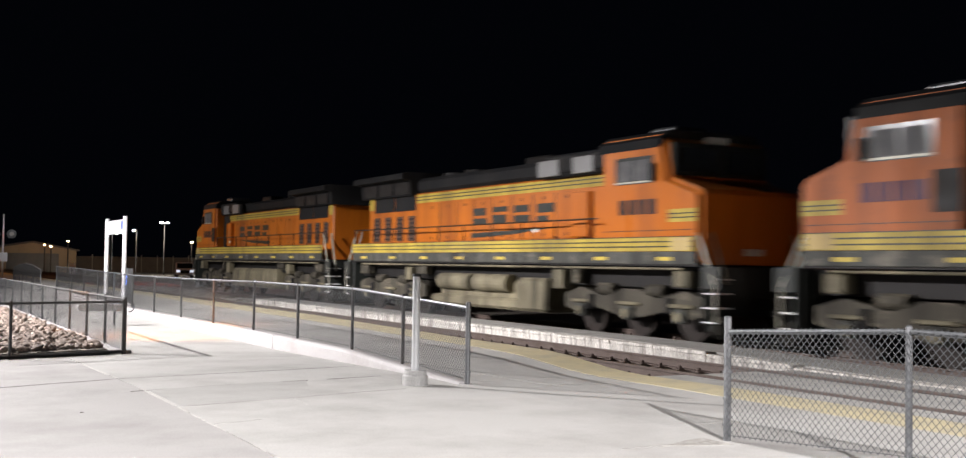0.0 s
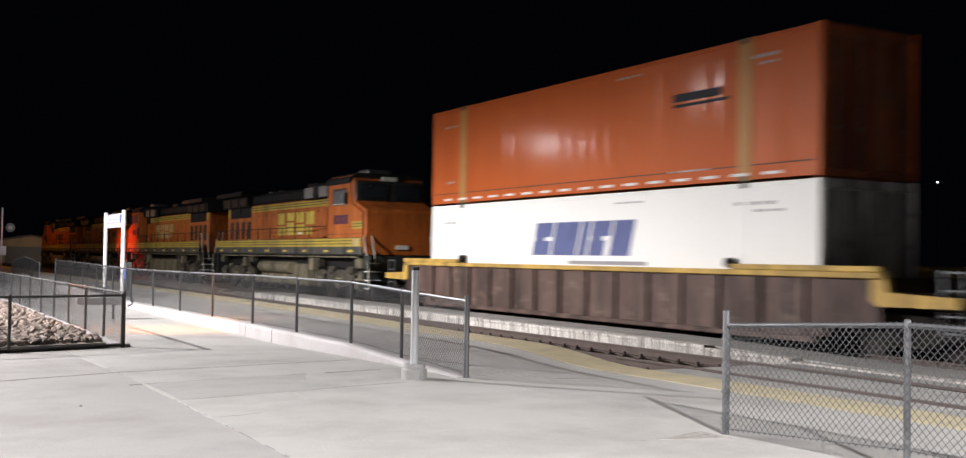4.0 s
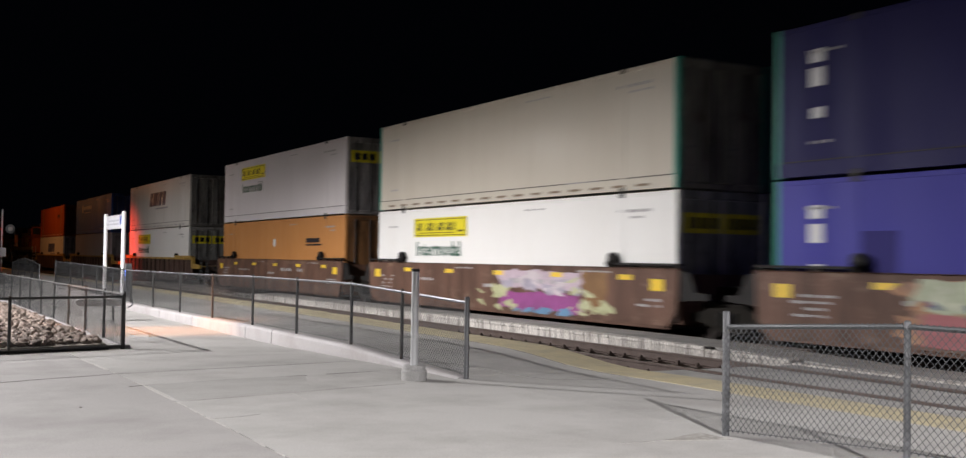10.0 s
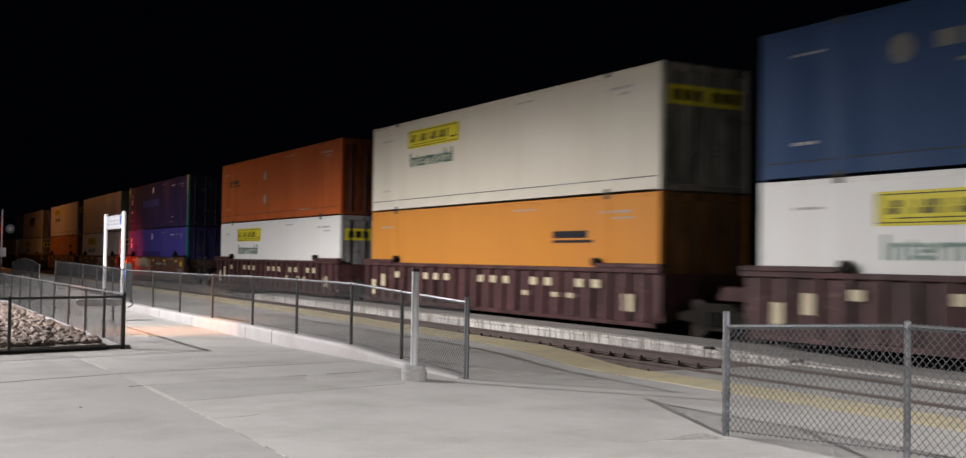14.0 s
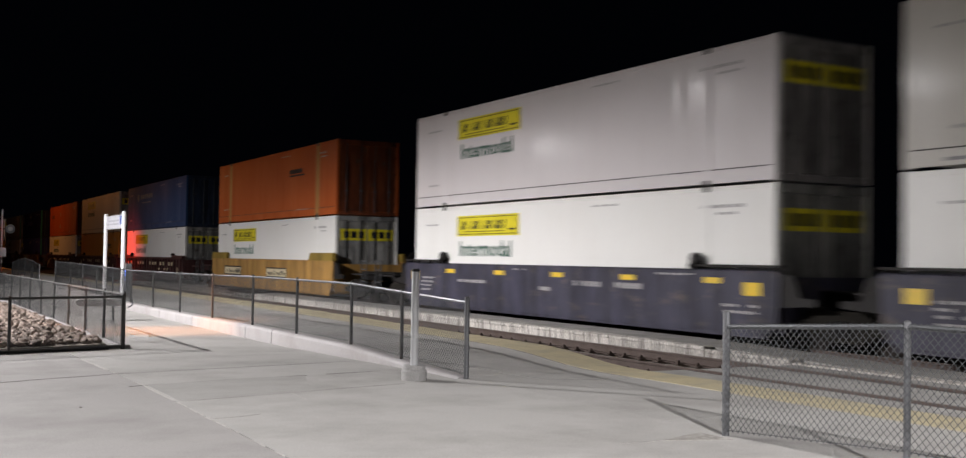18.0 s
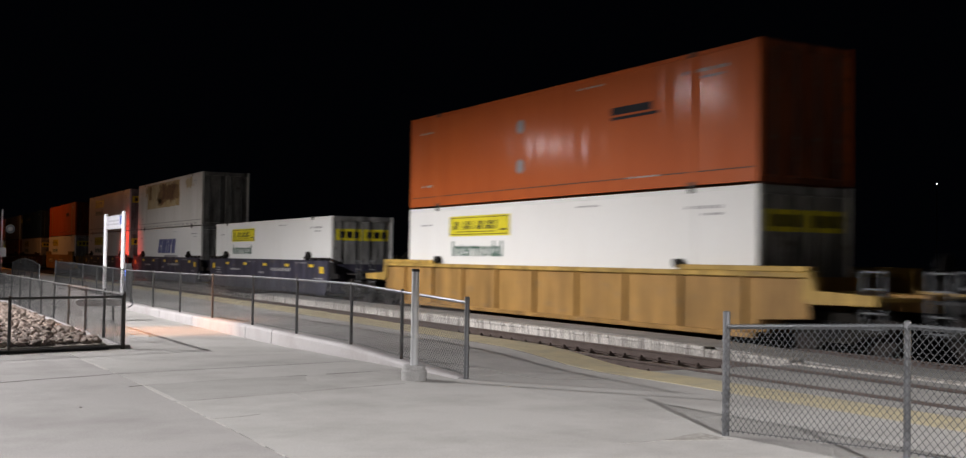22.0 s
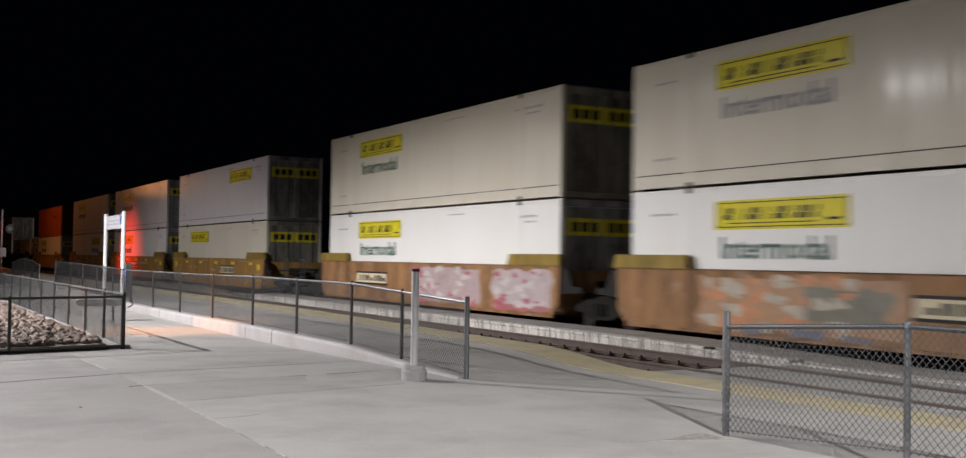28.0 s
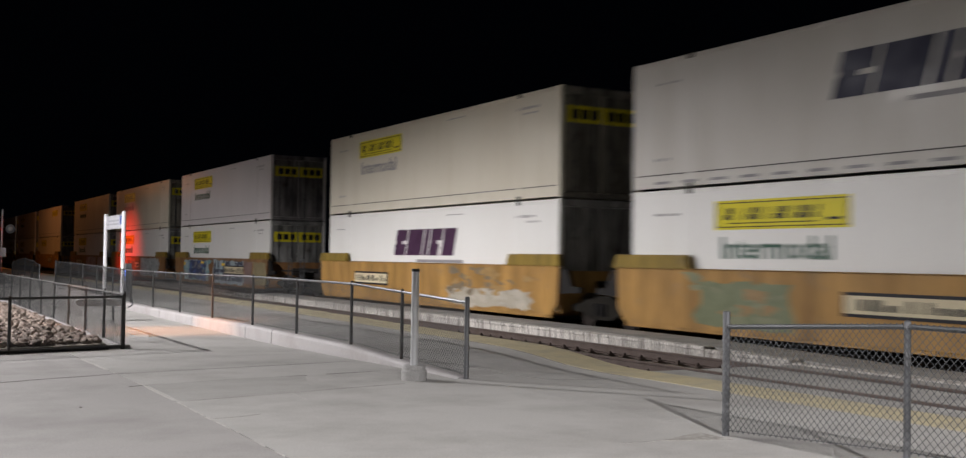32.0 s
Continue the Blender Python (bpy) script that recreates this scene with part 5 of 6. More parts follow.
AMB = paint("container_amber", (0.52, 0.235, 0.075), 0.4, 0.35, 0.12, (0.42, 0.17, 0.05))
BLU = paint("container_blue", (0.03, 0.12, 0.42), 0.55, 0.3, 0.03)
STB = paint("container_steel_blue", (0.022, 0.06, 0.15), 0.62, 0.4, 0.0)
IND = paint("container_indigo", (0.015, 0.013, 0.085), 0.6, 0.2, 0.0)
IND2 = paint("container_light_indigo", (0.06, 0.056, 0.33), 0.6, 0.2, 0.0)
LGR = paint("container_pale_grey", (0.55, 0.56, 0.58), 0.42, 0.25, 0.2)
TEAL = paint("teal_post", (0.04, 0.26, 0.2), 0.4, 0.2, 0.2)
OCH = paint("ochre_post", (0.40, 0.20, 0.06), 0.5, 0.4, 0.1)
W_MAR = worn("well_maroon_brown", (0.12, 0.075, 0.062), (0.24, 0.18, 0.14), 0.6, 0.5, (0.05, 0.035, 0.03))
W_RED = worn("well_dark_maroon", (0.085, 0.036, 0.036), (0.16, 0.10, 0.085), 0.55, 0.5, (0.04, 0.022, 0.02))
W_BRN = worn("well_brown", (0.14, 0.075, 0.052), (0.25, 0.17, 0.12), 0.55, 0.5, (0.07, 0.04, 0.03), 0.5)
W_TAN = worn("well_tan_yellow", (0.40, 0.225, 0.065), (0.27, 0.18, 0.09), 0.55, 0.7, (0.22, 0.125, 0.05), 0.62)
W_RST = worn("well_rusty_tan", (0.30, 0.155, 0.065), (0.36, 0.27, 0.19), 0.6, 0.7, (0.15, 0.08, 0.045), 0.5)
W_VIO = worn("well_slate_violet", (0.058, 0.056, 0.085), (0.15, 0.12, 0.10), 0.5, 0.6, (0.035, 0.034, 0.04), 0.45)
W_OLV = worn("well_pad_olive", (0.27, 0.185, 0.035), (0.2, 0.14, 0.05), 0.55, 0.6, (0.12, 0.08, 0.025), 0.65)
W_YEL = worn("well_sill_yellow", (0.50, 0.32, 0.075), (0.26, 0.17, 0.08), 0.5, 0.6, (0.25, 0.16, 0.06), 0.5)

YC = (-47.38, -70.6, -93.75, -116.95, -136.25, -155.35, -178.45, -197.65, -216.95, -240.0, -263.24, -282.4, -301.55, -324.75, -348.1, -367.32, -386.6, -410.6, -429.78, -449.1, -472.55, -491.79)
ZL, ZU = 0.34, 0.34 + 2.93
white_jb = "white domestic container with a yellow company panel"
lower = lambda y, m, lab, marks, **k: container(m, lab, y, ZL, marks, **k)
upper = lambda y, m, lab, marks, **k: container(m, lab, y, ZU, marks, **k)

rib_lab = "brown ribbed well car with a yellow top sill"
for i in (0, 1, 2):
    well_car(YC[i], "ribbed", W_MAR, W_YEL, rib_lab, True, True, (), 1.19)
brn = [reflectors]
well_car(YC[3], "smooth", W_BRN, BLACK, "brown smooth-sided well car with yellow reflectors", True, False, brn)
g4 = well_car(YC[4], "smooth", W_BRN, BLACK, "brown smooth-sided well car with pink and magenta graffiti", False, False, brn)
patches(g4, 3, (3.3, 7.4, 0.84, 1.42, (0.50, 0.40, 0.46), 0), (3.4, 7.2, 0.28, 0.86, (0.27, 0.055, 0.22), 1), (2.3, 3.4, 0.4, 1.44, (0.20, 0.10, 0.03), 0), (6.9, 7.7, 0.6, 1.0, (0.45, 0.46, 0.26), 2))
flecks(g4, 31, 3.5, 7.3, 0.85, 1.1, (0.36, 0.33, 0.40), 12, 2, 0.34)
flecks(g4, 32, 3.0, 3.9, 0.35, 1.3, (0.46, 0.47, 0.28), 8, 3, 0.3)
flecks(g4, 33, 6.2, 8.6, 0.3, 1.1, (0.42, 0.44, 0.24), 9, 3, 0.26)
flecks(g4, 34, 3.2, 6.6, 0.28, 0.36, (0.12, 0.26, 0.42), 8, 4, 0.32)
flecks(g4, 35, 4.0, 7.0, 0.8, 1.4, (0.56, 0.50, 0.52), 9, 4, 0.32)
flecks(g4, 36, 2.1, 2.9, 0.3, 0.6, (0.45, 0.46, 0.26), 6, 4, 0.25)
g5 = well_car(YC[5], "smooth", W_BRN, BLACK, "brown smooth-sided well car with pale green and red graffiti", False, True, brn)
patches(g5, 8, (8.3, 12.9, 0.3, 1.42, (0.36, 0.20, 0.12), 0), (8.9, 12.6, 0.82, 1.44, (0.42, 0.46, 0.32), 1), (8.3, 12.6, 0.27, 0.86, (0.36, 0.10, 0.11), 2))
flecks(g5, 81, 9.0, 12.5, 0.82, 1.0, (0.05, 0.08, 0.20), 7, 3, 0.26)
flecks(g5, 82, 9.2, 12.4, 0.95, 1.4, (0.52, 0.55, 0.42), 12, 3, 0.3)
flecks(g5, 83, 8.0, 9.2, 0.5, 1.35, (0.45, 0.30, 0.16), 8, 4, 0.28)
flecks(g5, 84, 7.3, 8.4, 0.27, 0.6, (0.46, 0.34, 0.18), 7, 4, 0.26)
flecks(g5, 85, 12.4, 13.2, 0.3, 1.3, (0.40, 0.2, 0.1), 7, 4, 0.26)
for i, (f, l) in zip((6, 7, 8), ((1, 0), (0, 0), (0, 1))):
    well_car(YC[i], "ribbed", W_RED, W_RED, "dark maroon ribbed well car with cream lettering bars", f, l, [cream_marks])
well_car(YC[9], "smooth", W_TAN, W_OLV, "tan-yellow smooth-sided well car", True, True, [plate(5.0), plate(11.5)])
for i, (f, l) in zip((10, 11, 12), ((1, 0), (0, 0), (0, 1))):
    well_car(YC[i], "smooth", W_VIO, BLACK, "slate violet smooth-sided well car with yellow reflectors", f, l, [reflectors])
well_car(YC[13], "ribbed", W_TAN, W_YEL, "tan-yellow ribbed well car with pale sprayed marks", True, True, [pale_marks], 1.98)
for i, (f, l) in zip((14, 15, 16), ((1, 0), (0, 0), (0, 1))):
    well_car(YC[i], "smooth", W_TAN, W_OLV, "tan-yellow smooth-sided well car with a data plate", f, l, [plate(*{14: (10.1, 2.9), 15: (6.95, 2.4), 16: (4.2, 2.4)}[i]), reflectors])
gl = "rusty tan smooth-sided well car covered in graffiti"
w17 = well_car(YC[17], "smooth", W_RST, W_OLV, gl, True, False, [plate(10.3)])
PINK = (0.40, 0.30, 0.30)
patches(w17, 11, (3.85, 8.1, 0.3, 1.4, PINK, 0), (0.1, 3.1, 0.3, 1.42, (0.43, 0.35, 0.35), 0), (7.6, 8.3, 1.0, 1.42, (0.36, 0.10, 0.12), 1), (0.2, 3.0, 0.27, 0.45, (0.36, 0.13, 0.14), 1))
for k, (ya, yb) in enumerate(((4.0, 8.0), (0.3, 3.0))):
    flecks(w17, 110 + k, ya, yb, 0.35, 1.35, (0.36, 0.09, 0.11), 14, 2, 0.22)
    flecks(w17, 115 + k, ya, yb, 0.4, 1.35, (0.50, 0.46, 0.45), 16, 3, 0.3)
    flecks(w17, 118 + k, ya, yb, 0.3, 0.36, (0.45, 0.11, 0.14), 5, 4, 0.25)
w18 = well_car(YC[18], "smooth", W_RST, W_OLV, gl, False, False, [plate(6.9, 1.2)])
patches(w18, 13, (8.3, 13.6, 0.3, 1.42, (0.36, 0.20, 0.10), 0), (8.6, 10.6, 0.55, 1.25, (0.16, 0.15, 0.11), 2), (1.5, 6.6, 0.24, 1.43, (0.36, 0.39, 0.40), 0))
flecks(w18, 131, 9.0, 13.4, 0.35, 1.4, (0.48, 0.20, 0.08), 22, 1, 0.42)
flecks(w18, 132, 9.0, 13.4, 0.3, 1.4, (0.42, 0.36, 0.28), 18, 3, 0.32)
flecks(w18, 133, 8.6, 12.0, 0.27, 0.4, (0.12, 0.13, 0.18), 7, 4, 0.3)
flecks(w18, 134, 1.8, 6.5, 0.3, 1.4, (0.46, 0.50, 0.52), 22, 1, 0.4)
flecks(w18, 135, 2.2, 6.3, 0.4, 1.3, (0.24, 0.28, 0.28), 14, 2, 0.26)
flecks(w18, 136, 1.2, 2.0, 0.3, 1.2, (0.36, 0.39, 0.40), 7, 2, 0.3)
w19 = well_car(YC[19], "smooth", W_RST, W_OLV, gl, False, True, [])
patches(w19, 15, (9.2, 14.3, 0.26, 1.43, (0.33, 0.43, 0.45), 0), (9.8, 13.3, 0.3, 1.4, (0.035, 0.05, 0.13), 1), (3.2, 8.4, 0.2, 1.44, (0.34, 0.42, 0.46), 0), (1.8, 3.1, 0.3, 1.42, (0.20, 0.13, 0.12), 0), (-0.2, 1.7, 0.28, 1.4, (0.24, 0.20, 0.11), 1))
flecks(w19, 151, 9.0, 14.8, 0.3, 1.4, (0.16, 0.33, 0.36), 16, 1, 0.34)
flecks(w19, 152, 9.8, 13.2, 0.3, 1.3, (0.07, 0.12, 0.30), 16, 2, 0.36)
flecks(w19, 153, 9.9, 13.2, 0.6, 1.3, (0.22, 0.22, 0.22), 14, 3, 0.28)
flecks(w19, 154, 9.6, 11.0, 0.3, 0.6, (0.08, 0.13, 0.36), 7, 3, 0.4)
glyphs(w19, 16, 3.3, 8.3, 0.36, 1.42, (0.025, 0.035, 0.07), 5, 2)
flecks(w19, 155, 3.4, 8.2, 0.5, 1.2, (0.16, 0.20, 0.26), 12, 1, 0.34)
plate(3.2, 3.1)(w19)
bars("reflector", REFL, w19, [(10.2, 10.75, 1.2, 1.32), (6.3, 6.85, 1.14, 1.26), (14.0, 14.4, 1.1, 1.25)], -1.516, "yellow reflector strips")
w20 = well_car(YC[20], "smooth", W_TAN, W_OLV, "tan-yellow smooth-sided well car with silver graffiti", True, False, [plate(10.2, 2.8)])
patches(w20, 17, (1.0, 5.7, 0.28, 0.86, (0.40, 0.36, 0.29), 0))
flecks(w20, 171, 1.0, 5.8, 0.7, 1.4, (0.16, 0.125, 0.08), 18, 1, 0.34)
flecks(w20, 172, 1.2, 5.4, 0.7, 1.35, (0.34, 0.21, 0.07), 12, 2, 0.3)
flecks(w20, 173, 1.2, 5.5, 0.3, 0.8, (0.46, 0.42, 0.35), 12, 2, 0.36)
w21 = well_car(YC[21], "smooth", W_TAN, W_OLV, "tan-yellow smooth-sided well car with green graffiti", False, False, [plate(7.0)])
patches(w21, 18, (10.9, 13.6, 0.28, 1.3, (0.14, 0.16, 0.075), 0))
flecks(w21, 181, 10.9, 13.8, 0.35, 1.35, (0.18, 0.19, 0.10), 12, 1, 0.36)
flecks(w21, 182, 11.2, 13.2, 0.6, 1.2, (0.24, 0.15, 0.05), 7, 2, 0.3)

band = dict(end_band=SIGNY)
lower(YC[0], WB, "white domestic container with slanted blue company blocks", [sw(BLUEV)])
upper(YC[0], ORG, "orange domestic container with ochre side posts", [dash(2.5), slots(WHITEV)], post=OCH)
lower(YC[1], LGR, "pale grey domestic container", [])
upper(YC[1], BLU, "bright blue domestic container with a white badge", [globe()])
lower(YC[2], WB, white_jb, [jb(1.98, text=GREEN)], **band)
upper(YC[2], WG, "white domestic container with slanted dark company blocks", [sw(NAVY), slots(GREYV)])
lower(YC[3], AMB, "amber orange domestic container with a small dark caption", [dash(2.4, 1.75), decal(8.2, 1.9)])
upper(YC[3], WL, "glossy white domestic container with a yellow company panel", [jb()], **band)
lower(YC[4], WB, white_jb, [jb(1.98)], **band)
upper(YC[4], BE, "plain beige domestic container with slotted bottom rail", [slots(mat("slot_brown", (0.2, 0.15, 0.1), 0.7))], corner=TEAL)
lower(YC[5], IND2, "light indigo domestic container with teal corner posts", [squares, dark_patches], corner=TEAL)
upper(YC[5], IND, "dark indigo domestic container with teal corner posts", [squares, old_name], corner=TEAL)
lower(YC[6], WB, white_jb, [jb(1.98)], **band)
upper(YC[6], ORG, "glossy orange domestic container with a small dark caption", [dash(13.0), decal(9.2, 2.0, 0.21, GREYV), decal(9.2, 0.92, 0.22, GREYV)])
AMB2 = paint("container_bright_amber", (0.56, 0.225, 0.035), 0.4, 0.25, 0.12, (0.44, 0.17, 0.03))
lower(YC[7], AMB2, "amber orange domestic container with a small dark caption", [dash(2.6, 1.75)])
upper(YC[7], WC, "cream white domestic container with a yellow company panel", [jb()], **band)
lower(YC[8], WB, white_jb, [jb(1.98, text=PALEGREEN)], **band)
upper(YC[8], STB, "steel blue domestic container with a faded tan badge", [globe(mat("faded_tan_vinyl", (0.2, 0.19, 0.16), 0.7, 0, 0.1, 12, 2, 0.02, (0.1, 0.12, 0.16), 0.8), 0.26)])
lower(YC[9], WB, white_jb, [jb(1.98, 9.9, PALEGREEN)], **band)
upper(YC[9], ORG, "orange domestic container with ochre side posts", [dash(3.6)], post=OCH)
lower(YC[10], WB, white_jb, [jb(1.98)], **band)
upper(YC[10], WL, "glossy white domestic container with a yellow company panel", [jb()], **band)
lower(YC[11], WB, "white domestic container with slanted blue company blocks", [sw(BLUEV)])
upper(YC[11], WG, "white domestic container with a large rust-brown stain", [rust_patch, slots(GREYV)])
lower(YC[12], WB, "white domestic container carried singly with a yellow company panel", [jb(1.98)], **band)
lower(YC[13], WB, white_jb, [jb(1.98)], **band)
upper(YC[13], ORG, "orange domestic container with a small dark caption", [dash(3.2), decal(9.2, 2.0, 0.21, GREYV), decal(9.2, 0.92, 0.22, GREYV)])
lower(YC[14], WB, white_jb, [jb(1.98, 2.95)], **band)
upper(YC[14], WL, "glossy white domestic container with a yellow company panel", [jb()], **band)
lower(YC[15], WB, white_jb, [jb(1.98)], **band)
upper(YC[15], WL, "glossy white domestic container with a yellow company panel", [jb()], **band)
lower(YC[16], WC, "cream white domestic container with a yellow company panel", [jb(1.98, sub=False)], **band)
upper(YC[16], WL, "glossy white domestic container with a yellow company panel near its doors", [jb(1.95, 2.4, sub=False)], **band)
lower(YC[17], WB, white_jb, [jb(1.98)], **band)
upper(YC[17], WC, "cream white domestic container with a yellow company panel", [jb()], **band)
lower(YC[18], WB, white_jb, [jb(1.98)], **band)
upper(YC[18], WC, "cream white domestic container with a yellow company panel", [jb(text=GREYV)], **band)
lower(YC[19], WB, white_jb, [jb(1.98)], **band)
upper(YC[19], WL, "glossy white domestic container with a yellow company panel", [jb()], **band)
lower(YC[20], WB, "white domestic container with slanted dark purple company blocks", [sw(REDV)])
upper(YC[20], WC, "cream white domestic container with a yellow company panel", [jb(text=GREYV)], **band)
lower(YC[21], WB, white_jb, [jb(1.98)], **band)
upper(YC[21], WG, "grey-white domestic container with slanted navy company blocks", [sw(NAVY), slots(GREYV)])

# ---- locomotives ----
L_ORG = paint("loco_orange", (0.50, 0.135, 0.010), 0.34, 0.8, 0.25, (0.19, 0.05, 0.011))
L_FAD = worn("loco_faded_orange", (0.42, 0.11, 0.02), (0.22, 0.07, 0.025), 0.5, 0.7, (0.16, 0.05, 0.018), 0.75)
L_DRK = paint("loco_dark_green", (0.022, 0.026, 0.024), 0.4, 0.4, 0.3, (0.09, 0.08, 0.07))
L_ROOF = paint("loco_roof_grey", (0.016, 0.0165, 0.018), 0.65, 0.6, 0.01, (0.04, 0.038, 0.036))
L_ROOF.node_tree.nodes["Principled BSDF"].inputs["Specular IOR Level"].default_value = 0.05
L_BARE = mat("bare_metal_panel", (0.22, 0.22, 0.22), 0.5, 0.7, 0.1, 30, 2.5, 0.3, (0.3, 0.3, 0.31), 0.6)
L_RAIL = mat("dusty_grab_iron", (0.42, 0.40, 0.33), 0.5, 0.2, 0.2, 30, 4, 0.1)
L_FRAME = worn("dusty_truck_frame", (0.075, 0.066, 0.05), (0.24, 0.21, 0.155), 0.75, 0.8, (0.015, 0.013, 0.01))
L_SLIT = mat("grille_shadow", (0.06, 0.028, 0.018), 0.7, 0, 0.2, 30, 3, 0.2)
L_YEL = worn("loco_yellow", (0.47, 0.345, 0.055), (0.25, 0.18, 0.06), 0.5, 0.7, (0.2, 0.15, 0.05), 0.7)
L_YELB = worn("loco_mark_yellow", (0.56, 0.42, 0.07), (0.36, 0.25, 0.08), 0.5, 0.5, (0.34, 0.24, 0.07), 0.75)
L_SILL = worn("loco_sill_grey", (0.07, 0.07, 0.062), (0.20, 0.18, 0.14), 0.6, 0.5, (0.03, 0.03, 0.028))
L_TANK = worn("loco_tank_grime", (0.20, 0.175, 0.115), (0.28, 0.245, 0.17), 0.7, 0.7, (0.08, 0.07, 0.055))
L_CREAM = worn("loco_cream", (0.44, 0.33, 0.14), (0.32, 0.18, 0.06), 0.5, 0.5, (0.34, 0.22, 0.07), 0.75)
PANE = mat("cab_glass", (0.10, 0.10, 0.105), 0.55, 0, 0.1, 20, 2, 0, (0.2, 0.2, 0.2), 0.8, spec=0.08)
STEPW = mat("white_step_edge", (0.8, 0.8, 0.8), 0.5)


def loco(y_mid, cab_far, org, mark, tank, label):
    """A six-axle road engine. Local y runs from the hood end to the cab end."""
    turn = 0 if cab_far else 180
    e = thing("locomotive", label, "locomotive", pose(T2, y_mid, 0, 0, 0, turn), group="locomotives of the train")
    on_train(e, y_mid, 0, turn)
    H = 0.98
    boxes("frame", BLACK, e, (-1.0, 1.0, -9.6, 9.6, 1.15, 1.64), bevel=0.02)
    for s in (-1, 1):
        tubes("air_pipe", L_TANK, e, ((s * 1.4, -8.8, 1.6), (s * 1.4, 8.9, 1.6), 0.03))
    boxes("walkway", BLACK, e, (-1.5, 1.5, -9.6, 9.55, 1.66, 1.74))
    for s in (-1, 1):
        boxes("side_sill", L_SILL, e, (s * 1.47, s * 1.53, -9.4, 9.5, 1.7, 1.98), bevel=0.01)
        for y0 in (-8.6, -6.2, -3.8, -1.4, 1.0, 3.4, 5.8, 8.2):
            boxes("sill_reflector", L_YELB, e, (s * 1.531, s * 1.536, y0, y0 + 0.5, 1.78, 1.86), label="yellow reflector strip")
        boxes("stripe", L_YEL, e, (s * 1.5, s * 1.54, -9.4, 9.45, 1.985, 2.3), label="yellow stripe with dark lines along the sill")
        boxes("stripe_line", L_DRK, e, (s * 1.54, s * 1.545, -9.4, 9.45, 2.07, 2.1), (s * 1.54, s * 1.545, -9.4, 9.45, 2.18, 2.21), (s * 1.54, s * 1.545, -9.4, 9.45, 2.29, 2.31))
    boxes("hood", org, e, (-H, H, -9.2, 6.0, 1.7, 3.95), bevel=0.05)
    boxes("hood_top", L_ROOF, e, (-H + 0.06, H - 0.06, -5.6, 6.0, 3.95, 4.45), bevel=0.12)
    for s in (-1, 1):
        boxes("stripe", L_YEL, e, (s * H, s * (H + 0.012), -5.2, 6.0, 3.62, 3.9), label="upper yellow stripe with dark lines")
        boxes("stripe_line", L_DRK, e, (s * (H + 0.012), s * (H + 0.017), -5.2, 6.0, 3.7, 3.73), (s * (H + 0.012), s * (H + 0.017), -5.2, 6.0, 3.8, 3.83))
        # hood doors and seams
        for i in range(9):
            y0 = -4.6 + i * 1.12
            hd = boxes("hood_door", org, e, (s * H, s * (H + 0.015), y0, y0 + 1.06, 2.36, 3.56), bevel=0.006)
            for zl in (2.42, 3.4):
                boxes("latch", L_DRK, hd, (s * (H + 0.015), s * (H + 0.03), y0 + 0.5, y0 + 0.56, zl, zl + 0.08))
            boxes("door_seam", L_DRK, e, (s * H, s * (H + 0.003), y0 + 1.06, y0 + 1.12, 2.36, 3.56))
        for i in range(4):
            y0 = -8.7 + i * 0.95
            # the openings' shade is the dark colour of a flat plate behind the louvres
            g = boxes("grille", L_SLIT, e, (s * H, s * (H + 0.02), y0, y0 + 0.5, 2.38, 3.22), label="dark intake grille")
            for q in range(6):
                boxes("louvre", L_ROOF, g, (s * (H + 0.02), s * (H + 0.04), y0 + 0.03, y0 + 0.47, 2.44 + q * 0.13, 2.48 + q * 0.13))
        boxes("stripe", L_YEL, e, (s * H, s * (H + 0.012), -9.15, -8.75, 3.5, 3.9))
        for i in range(2):
            boxes("air_intake", L_ROOF, e, (s * H, s * (H + 0.02), -8.65 + i * 1.7, -7.02 + i * 1.7, 3.4, 3.93), label="dark screened air intake")
        # equipment cabinet behind the cab
        boxes("cabinet_door", org, e, (s * H, s * (H + 0.2), 4.3, 5.0, 2.36, 3.5), bevel=0.02)
        if tank == "plain":
            # no real recess: its shade is a black block on the hood side
            boxes("cab_gap", BLACK, e, (s * H, s * (H + 0.06), 5.05, 5.98, 1.76, 3.9), bevel=0.01, label="black block standing in for the shaded gap behind the cab")
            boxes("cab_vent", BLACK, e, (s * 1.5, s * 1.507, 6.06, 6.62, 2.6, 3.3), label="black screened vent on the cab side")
        else:
            boxes("side_door", org, e, (s * H, s * (H + 0.1), 5.05, 5.97, 2.0, 3.6), bevel=0.02, label="recessed side door")
        for i, (ya, wd, za, hh) in enumerate(((-9.0, 0.7, 1.25, 0.3), (-5.2, 0.4, 1.1, 0.42), (-4.4, 0.7, 1.3, 0.26), (3.7, 0.5, 1.05, 0.5), (4.6, 0.3, 1.2, 0.36), (8.6, 0.5, 1.2, 0.36))):
            boxes("equipment_box", L_TANK if i % 2 else L_FRAME, e, (s * 1.1, s * 1.38, ya, ya + wd, za, za + hh), bevel=0.03)
        boxes("filter_box", L_ROOF, e, (s * (H - 0.02), s * (H + 0.22), 2.6, 5.95, 3.92, 4.4), bevel=0.05)
